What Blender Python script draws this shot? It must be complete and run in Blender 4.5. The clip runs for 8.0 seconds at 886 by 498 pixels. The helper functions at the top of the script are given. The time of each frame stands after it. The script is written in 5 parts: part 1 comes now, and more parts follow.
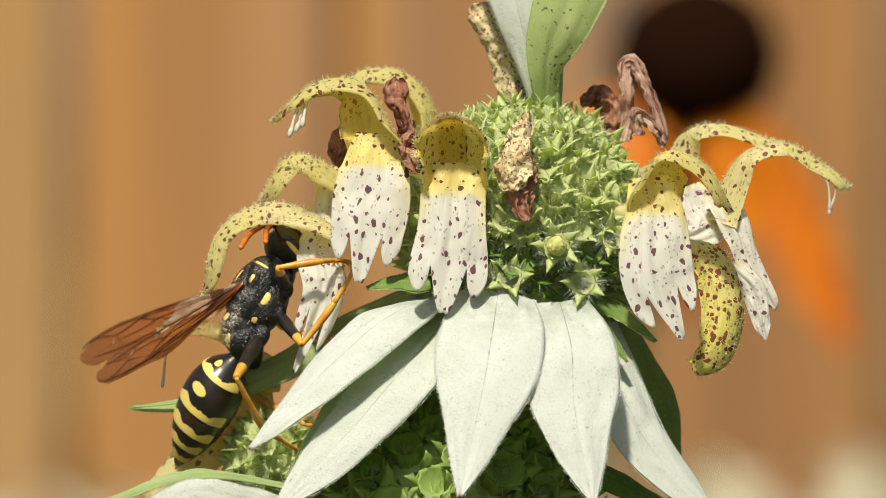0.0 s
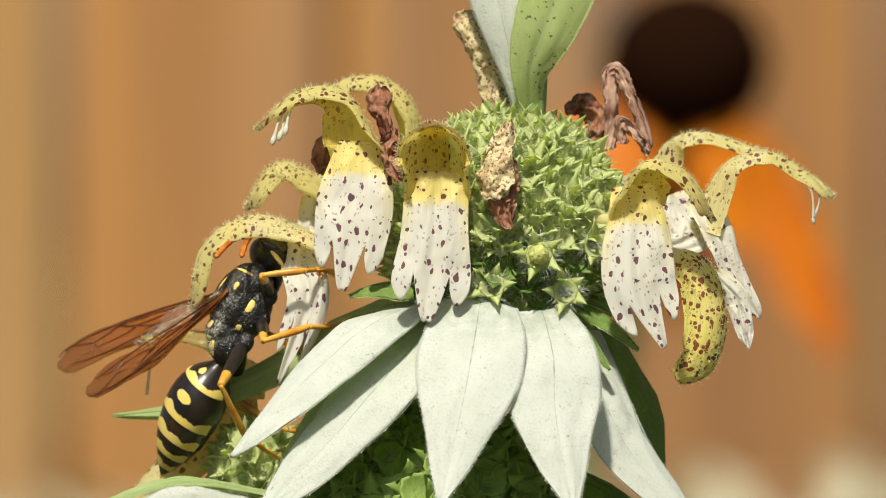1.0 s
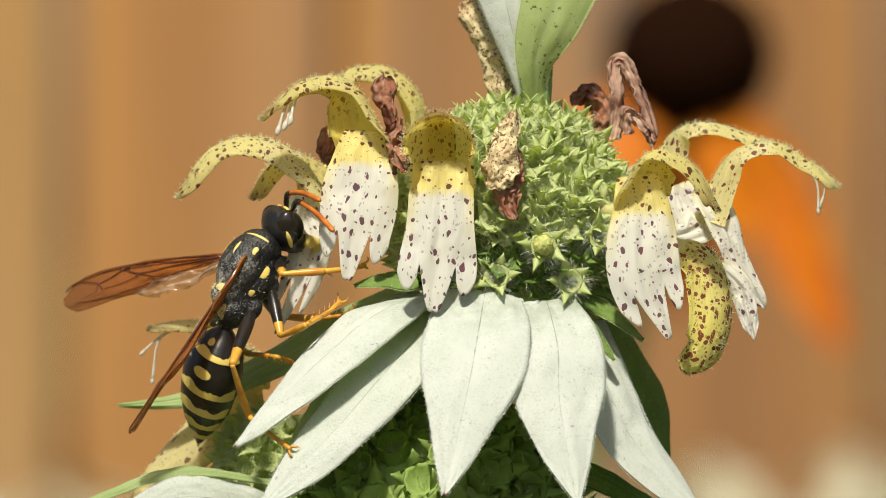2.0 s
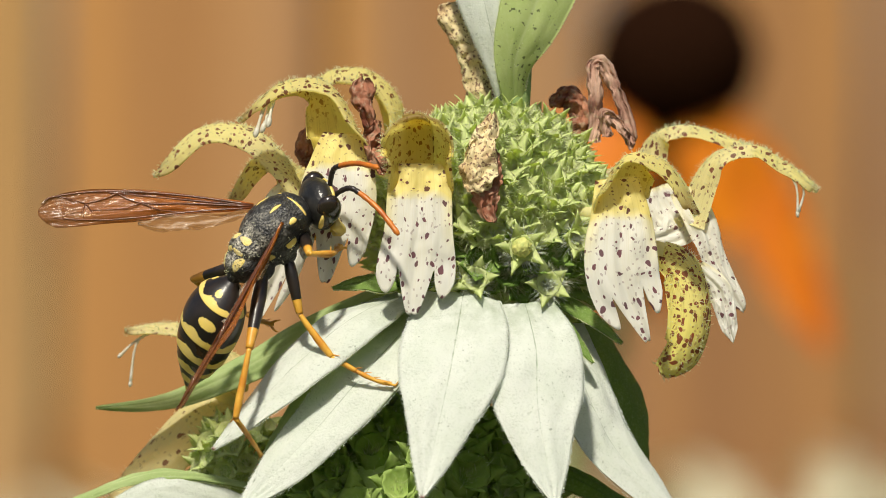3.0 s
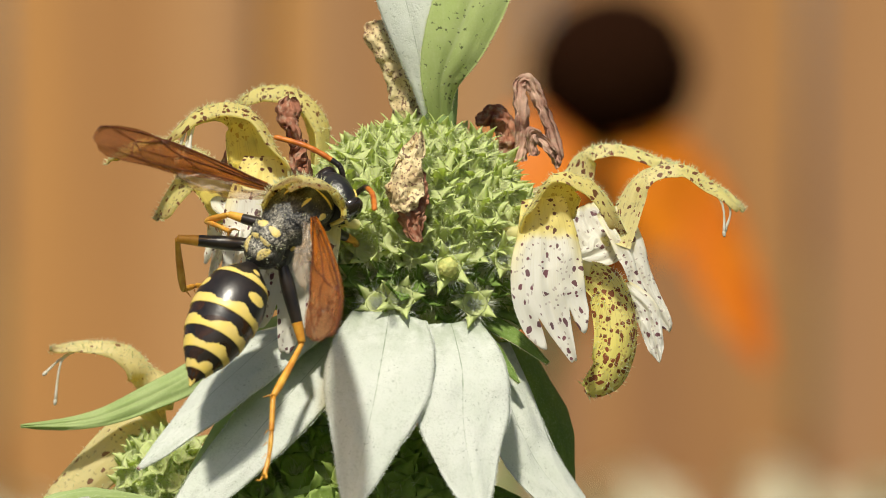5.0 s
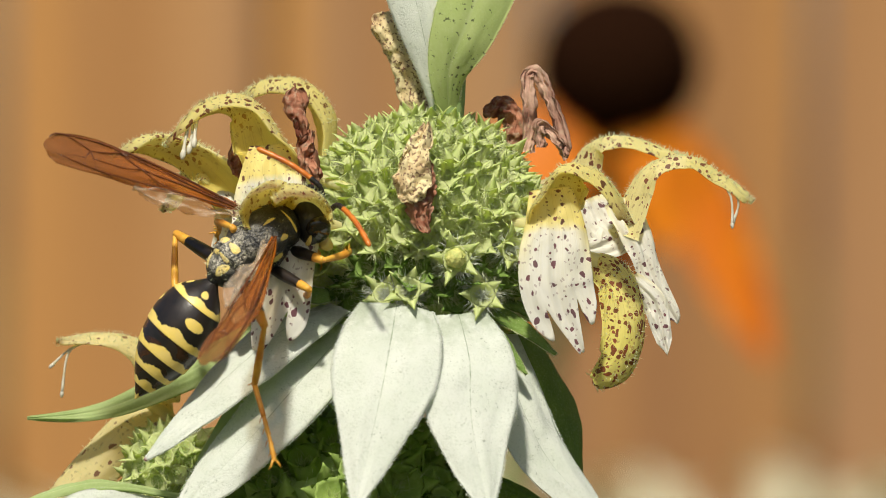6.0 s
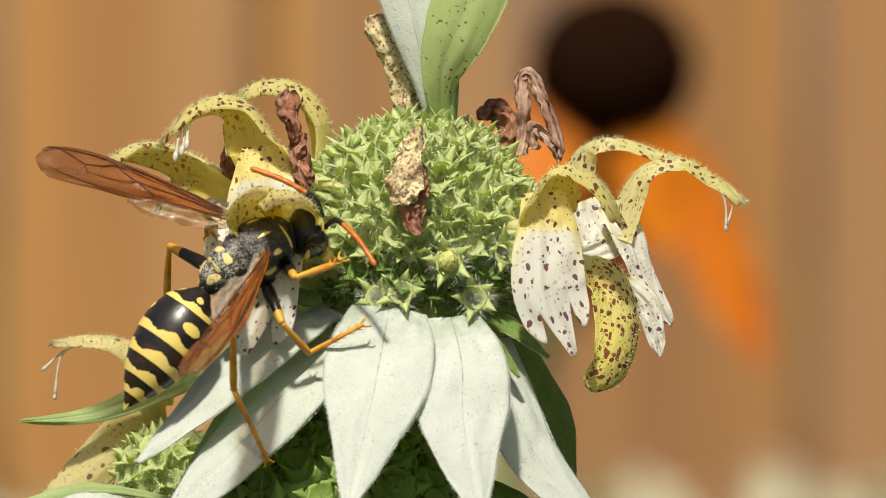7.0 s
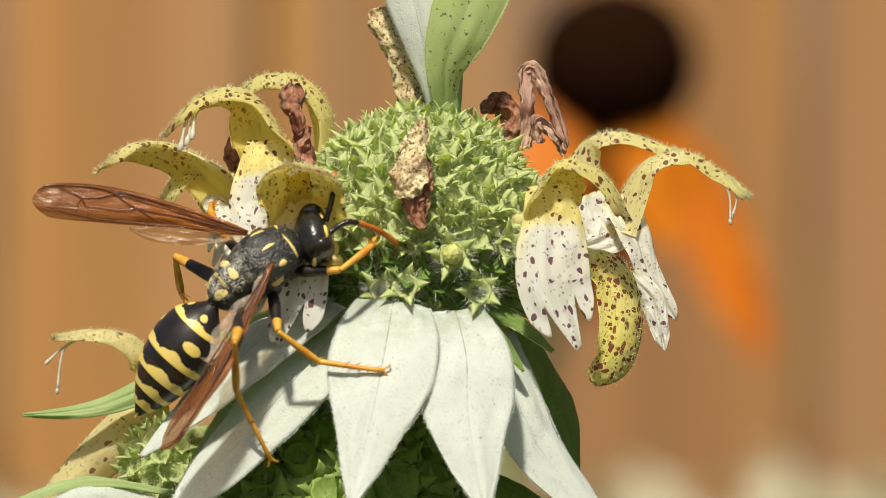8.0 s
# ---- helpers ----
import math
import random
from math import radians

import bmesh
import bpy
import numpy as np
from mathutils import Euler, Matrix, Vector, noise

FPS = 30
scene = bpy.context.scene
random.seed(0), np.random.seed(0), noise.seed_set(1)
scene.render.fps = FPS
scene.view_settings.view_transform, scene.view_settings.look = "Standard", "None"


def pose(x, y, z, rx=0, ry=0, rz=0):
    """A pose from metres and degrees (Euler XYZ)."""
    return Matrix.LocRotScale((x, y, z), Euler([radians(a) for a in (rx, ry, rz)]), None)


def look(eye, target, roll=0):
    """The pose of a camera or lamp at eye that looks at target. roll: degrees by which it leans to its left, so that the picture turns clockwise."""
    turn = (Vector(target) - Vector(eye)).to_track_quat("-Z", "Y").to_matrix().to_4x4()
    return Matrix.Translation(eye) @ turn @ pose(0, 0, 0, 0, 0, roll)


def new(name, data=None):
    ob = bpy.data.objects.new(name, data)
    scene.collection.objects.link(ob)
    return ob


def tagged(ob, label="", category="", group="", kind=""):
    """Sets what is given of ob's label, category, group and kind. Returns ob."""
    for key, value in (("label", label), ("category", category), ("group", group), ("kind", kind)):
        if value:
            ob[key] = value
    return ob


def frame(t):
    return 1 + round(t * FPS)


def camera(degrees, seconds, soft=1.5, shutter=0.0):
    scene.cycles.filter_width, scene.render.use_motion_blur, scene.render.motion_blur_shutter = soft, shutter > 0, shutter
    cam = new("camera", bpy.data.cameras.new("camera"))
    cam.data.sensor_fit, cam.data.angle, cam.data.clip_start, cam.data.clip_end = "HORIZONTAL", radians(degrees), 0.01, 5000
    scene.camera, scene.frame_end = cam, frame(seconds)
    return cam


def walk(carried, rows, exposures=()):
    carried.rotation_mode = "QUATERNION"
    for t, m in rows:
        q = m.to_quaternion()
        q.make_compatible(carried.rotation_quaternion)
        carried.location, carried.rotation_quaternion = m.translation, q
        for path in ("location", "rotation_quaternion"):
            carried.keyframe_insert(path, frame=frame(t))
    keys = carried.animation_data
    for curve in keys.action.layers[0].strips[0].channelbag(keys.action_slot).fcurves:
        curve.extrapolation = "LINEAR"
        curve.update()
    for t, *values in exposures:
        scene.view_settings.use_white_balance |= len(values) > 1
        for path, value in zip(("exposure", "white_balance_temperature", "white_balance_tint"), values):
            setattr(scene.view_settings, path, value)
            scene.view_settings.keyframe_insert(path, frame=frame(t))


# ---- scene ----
U = 0.000034                      # one modelling unit: 0.034 mm
REACH = 0.40                      # lens to flower axis, metres
FOV = math.degrees(2 * math.atan(784 * U / REACH))


def glide(rows, t):
    """Smooth value at t of rows (t, values...), a Catmull-Rom curve."""
    k = max(0, min(len(rows) - 2, sum(1 for r in rows if r[0] <= t) - 1))
    a, b = rows[k], rows[k + 1]
    p, n = rows[max(0, k - 1)], rows[min(len(rows) - 1, k + 2)]
    h = b[0] - a[0]
    f = min(1.0, max(0.0, (t - a[0]) / h))
    out = []
    for i in range(1, len(a)):
        ma = (b[i] - p[i]) / max(1e-6, b[0] - p[0]) * h
        mb = (n[i] - a[i]) / max(1e-6, n[0] - a[0]) * h
        f2, f3 = f * f, f * f * f
        out.append((2 * f3 - 3 * f2 + 1) * a[i] + (f3 - 2 * f2 + f) * ma + (3 * f2 - 2 * f3) * b[i] + (f3 - f2) * mb)
    return out


# how the hand-held camera drifts: seconds; where the stem's middle has gone in the picture, right and down; side step; approach; roll
DRIFT = [
    (0, 0, 0, 0, 0, 0),
    (0.5, -7.9, -4.6, 6.4, 0, 0.6),
    (1, -28.6, 14.2, 19.2, 0, 0.8),
    (1.2, -24.5, 4.5, 16.5, 0, 0.9),
    (2.3, -20.5, -4.5, 15.2, 0, 1.6),
    (2.5, -35.1, -0.4, 23.5, 0.2, 1.7),
    (3, -57.3, 1.5, 34.6, 0.9, 2),
    (3.5, -91.4, 12.1, 51.1, 1, 2.2),
    (4, -132.9, 12, 60.3, 1.1, 2.3),
    (4.5, -167.9, 29.2, 60.3, 1.2, 2.8),
    (5, -188.2, 34.9, 66.2, 1.9, 3),
    (5.2, -189, 30, 66, 2.1, 3),
    (6.3, -170.3, 17.3, 56, 3.2, 3.2),
    (6.5, -172.3, 18.3, 56.1, 3.3, 3.3),
    (7, -187.1, 25, 60.1, 3.9, 3.2),
    (7.5, -175.7, 16.3, 54.8, 4.7, 3.1),
    (8, -180.6, 13.8, 54.2, 4.9, 3.4),
]
EYE = Vector(((784 - 930) * U, -REACH, (390 - 441) * U))


def G(x, y, d=0.0):
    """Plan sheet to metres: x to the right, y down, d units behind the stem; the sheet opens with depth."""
    s = 1 + d * U / REACH
    return Vector((EYE.x + (x - 784) * U * s, d * U, EYE.z + (441 - y) * U * s))


def camera_pose(t):
    a, b, c, near, lean = glide(DRIFT, t)
    mid, lean = G(925, 441), lean / 500
    eye = EYE + Vector((c * U, near / 500 * REACH, b * 0.5 * U))
    x, y = (925 + a - 784) * U / REACH, -b * U / REACH
    x, y = x * math.cos(lean) - y * math.sin(lean), y * math.cos(lean) + x * math.sin(lean)
    way = mid - eye
    pan = math.atan2(way.x, way.y) - math.atan(x)
    tilt = math.atan2(way.z, math.hypot(way.x, way.y)) - math.atan(y * math.cos(math.atan(x)))
    return eye, eye + Vector((math.sin(pan) * math.cos(tilt), math.cos(pan) * math.cos(tilt), math.sin(tilt))), math.degrees(lean)


cam = camera(FOV, 8.0, 0.45)
cam.data.dof.use_dof = True
cam.data.dof.focus_distance = REACH - 0.0065
cam.data.dof.aperture_fstop = cam.data.lens / 5.0     # a 5 mm pupil
walk(cam, [(i / 10, look(*camera_pose(i / 10))) for i in range(81)])

# ---- world and light ----
SUN_ELEV, SUN_AZ = radians(51), radians(-12)          # azimuth: from behind the camera, to its left
scene.view_settings.exposure = 0.0
world = bpy.data.worlds.new("sky")
scene.world = world
world.use_nodes = True
wn = world.node_tree.nodes
sky = wn.new("ShaderNodeTexSky")
sky.sky_type, sky.sun_disc = "NISHITA", False
sky.dust_density = 3.0                                # a thin haze softens the shadows
sky.sun_elevation, sky.sun_rotation = SUN_ELEV, math.pi - SUN_AZ
wn["Background"].inputs["Strength"].default_value = 0.072
world.node_tree.links.new(sky.outputs[0], wn["Background"].inputs["Color"])
sun = new("sun", bpy.data.lights.new("sun", "SUN"))
sun.data.energy, sun.data.angle, sun.data.color = 4.7, radians(4.0), (1.0, 0.94, 0.79)
toward = Vector((math.sin(SUN_AZ) * math.cos(SUN_ELEV), -math.cos(SUN_AZ) * math.cos(SUN_ELEV), math.sin(SUN_ELEV)))
sun.matrix_basis = look(toward * 3, (0, 0, 0))


# ---- materials ----
class Mat:
    """A node material with short ways to add nodes."""

    def __init__(self, name):
        self.m = bpy.data.materials.new(name)
        self.m.use_nodes = True
        self.t = self.m.node_tree
        self.b = self.t.nodes["Principled BSDF"]
        self.out = self.t.nodes["Material Output"]

    def n(self, kind, **sets):
        node = self.t.nodes.new("ShaderNode" + kind)
        for k, v in sets.items():
            if k == "operation":
                node.operation = v
            elif k == "feature":
                node.feature = v
            elif k == "blend":
                node.blend_type = v
            elif k == "uv":
                node.uv_map = v
            elif k == "dims":
                node.voronoi_dimensions = v
        return node

    def link(self, a, b):
        self.t.links.new(a, b)

    def put(self, socket, v):
        if isinstance(v, bpy.types.NodeSocket):
            self.link(v, socket)
        elif isinstance(v, (tuple, list)) and len(v) == 3 and socket.type == "RGBA":
            socket.default_value = (*v, 1)
        else:
            socket.default_value = v

    def math(self, op, a, b=0.0, c=None):
        node = self.n("Math", operation=op)
        self.put(node.inputs[0], a), self.put(node.inputs[1], b)
        if c is not None:
            self.put(node.inputs[2], c)
        return node.outputs[0]

    def mix(self, f, a, b, blend="MIX"):
        node = self.n("MixRGB", blend=blend)
        self.put(node.inputs[0], f), self.put(node.inputs[1], a), self.put(node.inputs[2], b)
        return node.outputs[0]

    def ramp(self, v, lo, hi):
        node = self.n("MapRange")
        self.put(node.inputs[0], v)
        node.inputs[1].default_value, node.inputs[2].default_value = lo, hi
        return node.outputs[0]

    def noise(self, scale, detail=4.0, vec=None, rough=0.55):
        node = self.n("TexNoise")
        node.inputs["Scale"].default_value, node.inputs["Detail"].default_value = scale, detail
        node.inputs["Roughness"].default_value = rough
        self.link(vec if vec else self.obj(), node.inputs["Vector"])
        return node.outputs["Fac"]

    def obj(self):
        return self.n("TexCoord").outputs["Object"]

    def uv(self, name):
        return self.n("UVMap", uv=name).outputs[0]

    def rand(self):
        return self.n("ObjectInfo").outputs["Random"]

    def bump(self, height, strength=0.3, dist=0.00005):
        node = self.n("Bump")
        node.inputs["Strength"].default_value, node.inputs["Distance"].default_value = strength, dist
        self.link(height, node.inputs["Height"])
        self.link(node.outputs[0], self.b.inputs["Normal"])
        return node.outputs[0]

    def done(self, color, rough=0.6, spec=0.4, thin=0.0, thin_color=None, **more):
        self.put(self.b.inputs["Base Color"], color)
        self.put(self.b.inputs["Roughness"], rough)
        self.b.inputs["Specular IOR Level"].default_value = spec
        for k, v in more.items():
            self.put(self.b.inputs[k], v)
        if thin:
            tr = self.n("BsdfTranslucent")
            self.put(tr.inputs[0], thin_color if thin_color is not None else color)
            mx = self.n("MixShader")
            mx.inputs[0].default_value = thin
            self.link(self.b.outputs[0], mx.inputs[1]), self.link(tr.outputs[0], mx.inputs[2])
            self.link(mx.outputs[0], self.out.inputs[0])
        return self.m


def bract_material():
    m = Mat("bract_felt")
    u = m.n("SeparateXYZ")
    m.link(m.uv("along"), u.inputs[0])
    fine, broad = m.noise(19000, 3), m.noise(420, 4)
    c = m.mix(m.ramp(broad, 0.35, 0.7), (0.815, 0.84, 0.795), (0.735, 0.78, 0.71))
    c = m.mix(m.math("MULTIPLY", m.ramp(fine, 0.45, 0.75), 0.5), c, (0.83, 0.845, 0.81))
    # matted felt, thin in places
    felt = m.math("MULTIPLY", m.ramp(m.noise(6800, 3), 0.46, 0.70), m.ramp(m.noise(1300, 3), 0.25, 0.7))
    c = m.mix(m.math("MULTIPLY", felt, 0.42), c, (0.50, 0.56, 0.47))
    # stained specks, thicker towards the stalk
    speck = m.math("MULTIPLY", m.ramp(m.noise(5200, 2), 0.62, 0.7), m.ramp(m.noise(700, 3), 0.48, 0.66))
    c = m.mix(m.math("MULTIPLY", speck, 0.6), c, (0.20, 0.24, 0.17))
    stalk = m.math("MULTIPLY", m.ramp(u.outputs[0], 0.34, 0.0), m.ramp(m.noise(900, 3), 0.35, 0.65))
    c = m.mix(m.math("MULTIPLY", stalk, 0.75), c, (0.36, 0.43, 0.29))
    # worn specks along the margins
    worn = m.math("MULTIPLY", m.ramp(m.noise(6500, 2), 0.58, 0.66), m.ramp(m.math("ABSOLUTE", u.outputs[1]), 0.6, 1.0))
    c = m.mix(m.math("MULTIPLY", worn, 0.4), c, (0.42, 0.45, 0.38))
    # the vein down the middle
    wob = m.math("MULTIPLY", m.math("SUBTRACT", m.noise(300, 2), 0.5), 0.04)
    mid = m.math("ABSOLUTE", m.math("ADD", u.outputs[1], wob))
    vein = m.math("MULTIPLY", m.math("MULTIPLY", m.ramp(mid, 0.018, 0.005), m.ramp(u.outputs[0], 0.95, 0.4)), m.ramp(m.noise(1500, 3), 0.30, 0.62))
    c = m.mix(m.math("MULTIPLY", vein, 0.75), c, (0.26, 0.33, 0.21))
    # a faint pink point
    c = m.mix(m.ramp(u.outputs[0], 0.975, 1.0), c, (0.45, 0.20, 0.16))
    m.bump(m.math("ADD", m.math("ADD", m.math("MULTIPLY", fine, 0.4), m.math("MULTIPLY", felt, -0.8)), m.math("SUBTRACT", m.math("MULTIPLY", broad, 0.6), m.math("MULTIPLY", vein, 0.5))), 0.55, 0.00008)
    return m.done(c, 0.85, 0.15, 0.33, m.mix(0.4, c, (0.60, 0.72, 0.25), "MULTIPLY"))


def green_material(name, light, dark, scale=900, thin=0.25, rough=0.6, specks=0.0, vein=False):
    m = Mat(name)
    c = m.mix(m.ramp(m.noise(scale, 4), 0.3, 0.7), light, dark)
    c = m.mix(m.math("MULTIPLY", m.rand(), 0.3), c, light)
    fine = m.noise(7000, 3)
    c = m.mix(m.math("MULTIPLY", m.ramp(fine, 0.5, 0.8), 0.3), c, (0.62, 0.70, 0.42))
    if vein:
        u = m.n("SeparateXYZ")
        m.link(m.uv("along"), u.inputs[0])
        line = m.ramp(m.math("ABSOLUTE", u.outputs[1]), 0.07, 0.01)
        ribs = m.math("MULTIPLY", m.ramp(m.math("SINE", m.math("MULTIPLY_ADD", m.math("ABSOLUTE", u.outputs[1]), -14.0, m.math("MULTIPLY", u.outputs[0], 42.0))), 0.8, 1.0), 0.25)
        c = m.mix(m.math("MULTIPLY", m.math("MAXIMUM", line, ribs), 0.6), c, (0.58, 0.66, 0.34))
    if specks:
        s = m.ramp(m.noise(3600, 2), 0.64, 0.68)
        c = m.mix(m.math("MULTIPLY", s, specks), c, (0.05, 0.06, 0.03))
    m.bump(fine, 0.45, 0.00006)
    return m.done(c, rough + 0.15, 0.18, thin, m.mix(1.0, c, (0.95, 1.0, 0.58), "MULTIPLY"))


def petal_material(name, base, tip, turn, amount=0.75, size=1.0, spot=(0.10, 0.012, 0.035), blot=1.0, clean=0.0, rim=0.0, thin=0.45, warm=0.35, wilt=0.0):
    """Spotted petal: base colour near the stalk, tip colour past `turn`."""
    m = Mat(name)
    u = m.n("SeparateXYZ")
    m.link(m.uv("along"), u.inputs[0])
    shift = m.n("CombineXYZ")
    r = m.rand()
    m.put(shift.inputs[0], m.math("MULTIPLY", r, 37.0)), m.put(shift.inputs[1], m.math("MULTIPLY", r, 91.0))
    add = m.n("VectorMath", operation="ADD")
    draw = m.n("VectorMath", operation="MULTIPLY")
    draw.inputs[1].default_value = (0.8, 1.0, 1.0)
    m.link(m.uv("size"), draw.inputs[0])
    m.link(draw.outputs[0], add.inputs[0]), m.link(shift.outputs[0], add.inputs[1])
    wv = m.n("TexNoise")
    wv.inputs["Scale"].default_value = 6.0
    m.link(add.outputs[0], wv.inputs["Vector"])
    warp = m.n("VectorMath", operation="MULTIPLY_ADD")
    m.link(wv.outputs["Color"], warp.inputs[0]), m.link(add.outputs[0], warp.inputs[2])
    warp.inputs[1].default_value = (0.16, 0.16, 0)
    vo = m.n("TexVoronoi", dims="2D")
    vo.inputs["Scale"].default_value = 4.6 / size
    vo.inputs["Randomness"].default_value = 0.95
    m.link(warp.outputs[0], vo.inputs["Vector"])
    pick = m.n("SeparateXYZ")
    m.link(vo.outputs["Color"], pick.inputs[0])
    rad = m.math("MULTIPLY_ADD", m.math("POWER", pick.outputs[1], 1.6), 0.21 * blot, 0.07 * blot)
    inside = m.math("LESS_THAN", vo.outputs["Distance"], rad)
    spots = m.math("MULTIPLY", inside, m.math("LESS_THAN", pick.outputs[0], amount))
    if clean:
        spots = m.math("MULTIPLY", spots, m.ramp(u.outputs[0], clean - 0.12, clean + 0.06))
    turn_at = m.ramp(m.math("ADD", u.outputs[0], m.math("MULTIPLY", m.math("SUBTRACT", m.noise(900, 2), 0.5), 0.08)), turn - 0.035, turn + 0.035)
    if rim:
        edge = m.math("MULTIPLY", m.ramp(m.math("ABSOLUTE", u.outputs[1]), 0.6, 0.95), m.ramp(u.outputs[0], rim + 0.2, rim - 0.2))
        turn_at = m.math("SUBTRACT", turn_at, m.math("MULTIPLY", edge, 0.8))
    c = m.mix(turn_at, base, tip)
    streak = m.n("CombineXYZ")
    m.put(streak.inputs[0], m.math("MULTIPLY", u.outputs[0], 2.0)), m.put(streak.inputs[1], m.math("MULTIPLY", u.outputs[1], 14.0))
    veins = m.noise(1.0, 3, streak.outputs[0])
    c = m.mix(m.math("MULTIPLY", m.ramp(veins, 0.5, 0.72), 0.75 * warm), c, (0.60, 0.52, 0.14))
    c = m.mix(m.math("MULTIPLY", m.ramp(m.noise(380, 3), 0.45, 0.75), warm), c, (0.84, 0.78, 0.46))
    thread = m.n("CombineXYZ")
    m.put(thread.inputs[0], m.math("MULTIPLY", u.outputs[0], 1.6)), m.put(thread.inputs[1], m.math("MULTIPLY", u.outputs[1], 30.0))
    lines = m.math("MULTIPLY", m.ramp(m.noise(1.0, 2, thread.outputs[0]), 0.54, 0.66), m.ramp(u.outputs[0], 0.75, 0.35))
    c = m.mix(m.math("MULTIPLY", lines, 1.3 * warm), c, (0.46, 0.34, 0.07))
    small = m.n("TexVoronoi", dims="2D")
    small.inputs["Scale"].default_value = 9.5 / size
    m.link(warp.outputs[0], small.inputs["Vector"])
    sp = m.n("SeparateXYZ")
    m.link(small.outputs["Color"], sp.inputs[0])
    fleck = m.math("MULTIPLY", m.math("LESS_THAN", small.outputs["Distance"], 0.2 * blot), m.math("LESS_THAN", sp.outputs[0], 0.3))
    if clean:
        fleck = m.math("MULTIPLY", fleck, m.ramp(u.outputs[0], clean - 0.12, clean + 0.06))
    if wilt:
        tip_at = m.math("ADD", u.outputs[0], m.math("MULTIPLY", m.math("SUBTRACT", m.noise(1100, 3), 0.5), 0.22))
        c = m.mix(m.math("MULTIPLY", m.ramp(tip_at, 0.86, 0.97), wilt), c, (0.26, 0.12, 0.055))
    through_c = m.mix(0.6, c, (1.0, 0.93, 0.48)) if thin > 0.5 else c
    c = m.mix(m.math("MULTIPLY", fleck, 0.35), c, (spot[0] * 2.5, spot[1] * 8, spot[2] * 3))
    tone = m.mix(pick.outputs[2], spot, (spot[0] * 1.8, spot[1] * 2.5, spot[2] * 1.6))
    c = m.mix(m.math("MULTIPLY", spots, 0.9), c, tone)
    through_c = m.mix(m.math("MULTIPLY", m.math("MAXIMUM", spots, m.math("MULTIPLY", fleck, 0.5)), 0.85), through_c, tone)
    m.bump(m.math("ADD", m.math("MULTIPLY", m.noise(5200, 3), 0.5), veins), 0.35, 0.00006)
    return m.done(c, 0.5, 0.3, thin, through_c)


def dried_material(name, dark, light):
    m = Mat(name)
    u = m.noise(620, 5)
    c = m.mix(m.ramp(u, 0.35, 0.65), dark, light)
    c = m.mix(m.math("MULTIPLY", m.ramp(m.noise(2600, 3), 0.5, 0.7), 0.6), c, (0.46, 0.36, 0.25))
    m.bump(m.noise(1800, 5), 0.9, 0.00012)
    return m.done(c, 0.75, 0.25, 0.15, c)


def dried_yellow_material():
    m = Mat("withered_petal")
    c = m.mix(m.ramp(m.noise(520, 4), 0.38, 0.62), (0.82, 0.72, 0.42), (0.64, 0.48, 0.26))
    c = m.mix(m.math("MULTIPLY", m.ramp(m.noise(5200, 2, None, 0.5), 0.56, 0.61), 0.85), c, (0.13, 0.05, 0.04))
    c = m.mix(m.math("MULTIPLY", m.ramp(m.noise(900, 3), 0.62, 0.68), 0.5), c, (0.30, 0.16, 0.10))
    m.bump(m.noise(1500, 5), 0.9, 0.00012)
    return m.done(c, 0.65, 0.3, 0.18, c)


def plain_material(name, a, b, scale, rough=0.5, spec=0.5, bump=0.3, thin=0.0, fine=6000):
    m = Mat(name)
    c = m.mix(m.ramp(m.noise(scale, 4), 0.35, 0.65), a, b)
    m.bump(m.noise(fine, 3), bump, 0.00005)
    return m.done(c, rough, spec, thin, c)


def dusty_black_material():
    m = Mat("dusty_black_shell")
    dust = m.math("MULTIPLY", m.ramp(m.noise(900, 4, None, 0.7), 0.42, 0.60), m.ramp(m.noise(8500, 3, None, 0.8), 0.44, 0.58))
    u = m.n("SeparateXYZ")
    m.link(m.obj(), u.inputs[0])
    dust = m.math("MULTIPLY", dust, m.math("ADD", m.ramp(u.outputs[0], 0.0014, -0.0014), 0.12))
    dust = m.math("MULTIPLY", dust, m.math("ADD", m.math("MULTIPLY", m.ramp(u.outputs[2], 0.0001, 0.0008), 0.92), 0.08))
    c = m.mix(m.math("MULTIPLY", dust, 0.95), (0.009, 0.009, 0.010), (0.64, 0.60, 0.50))
    pit = m.noise(6500, 2)
    m.bump(pit, 1.0, 0.00012)
    return m.done(c, m.ramp(dust, -0.45, 0.8), 0.6)


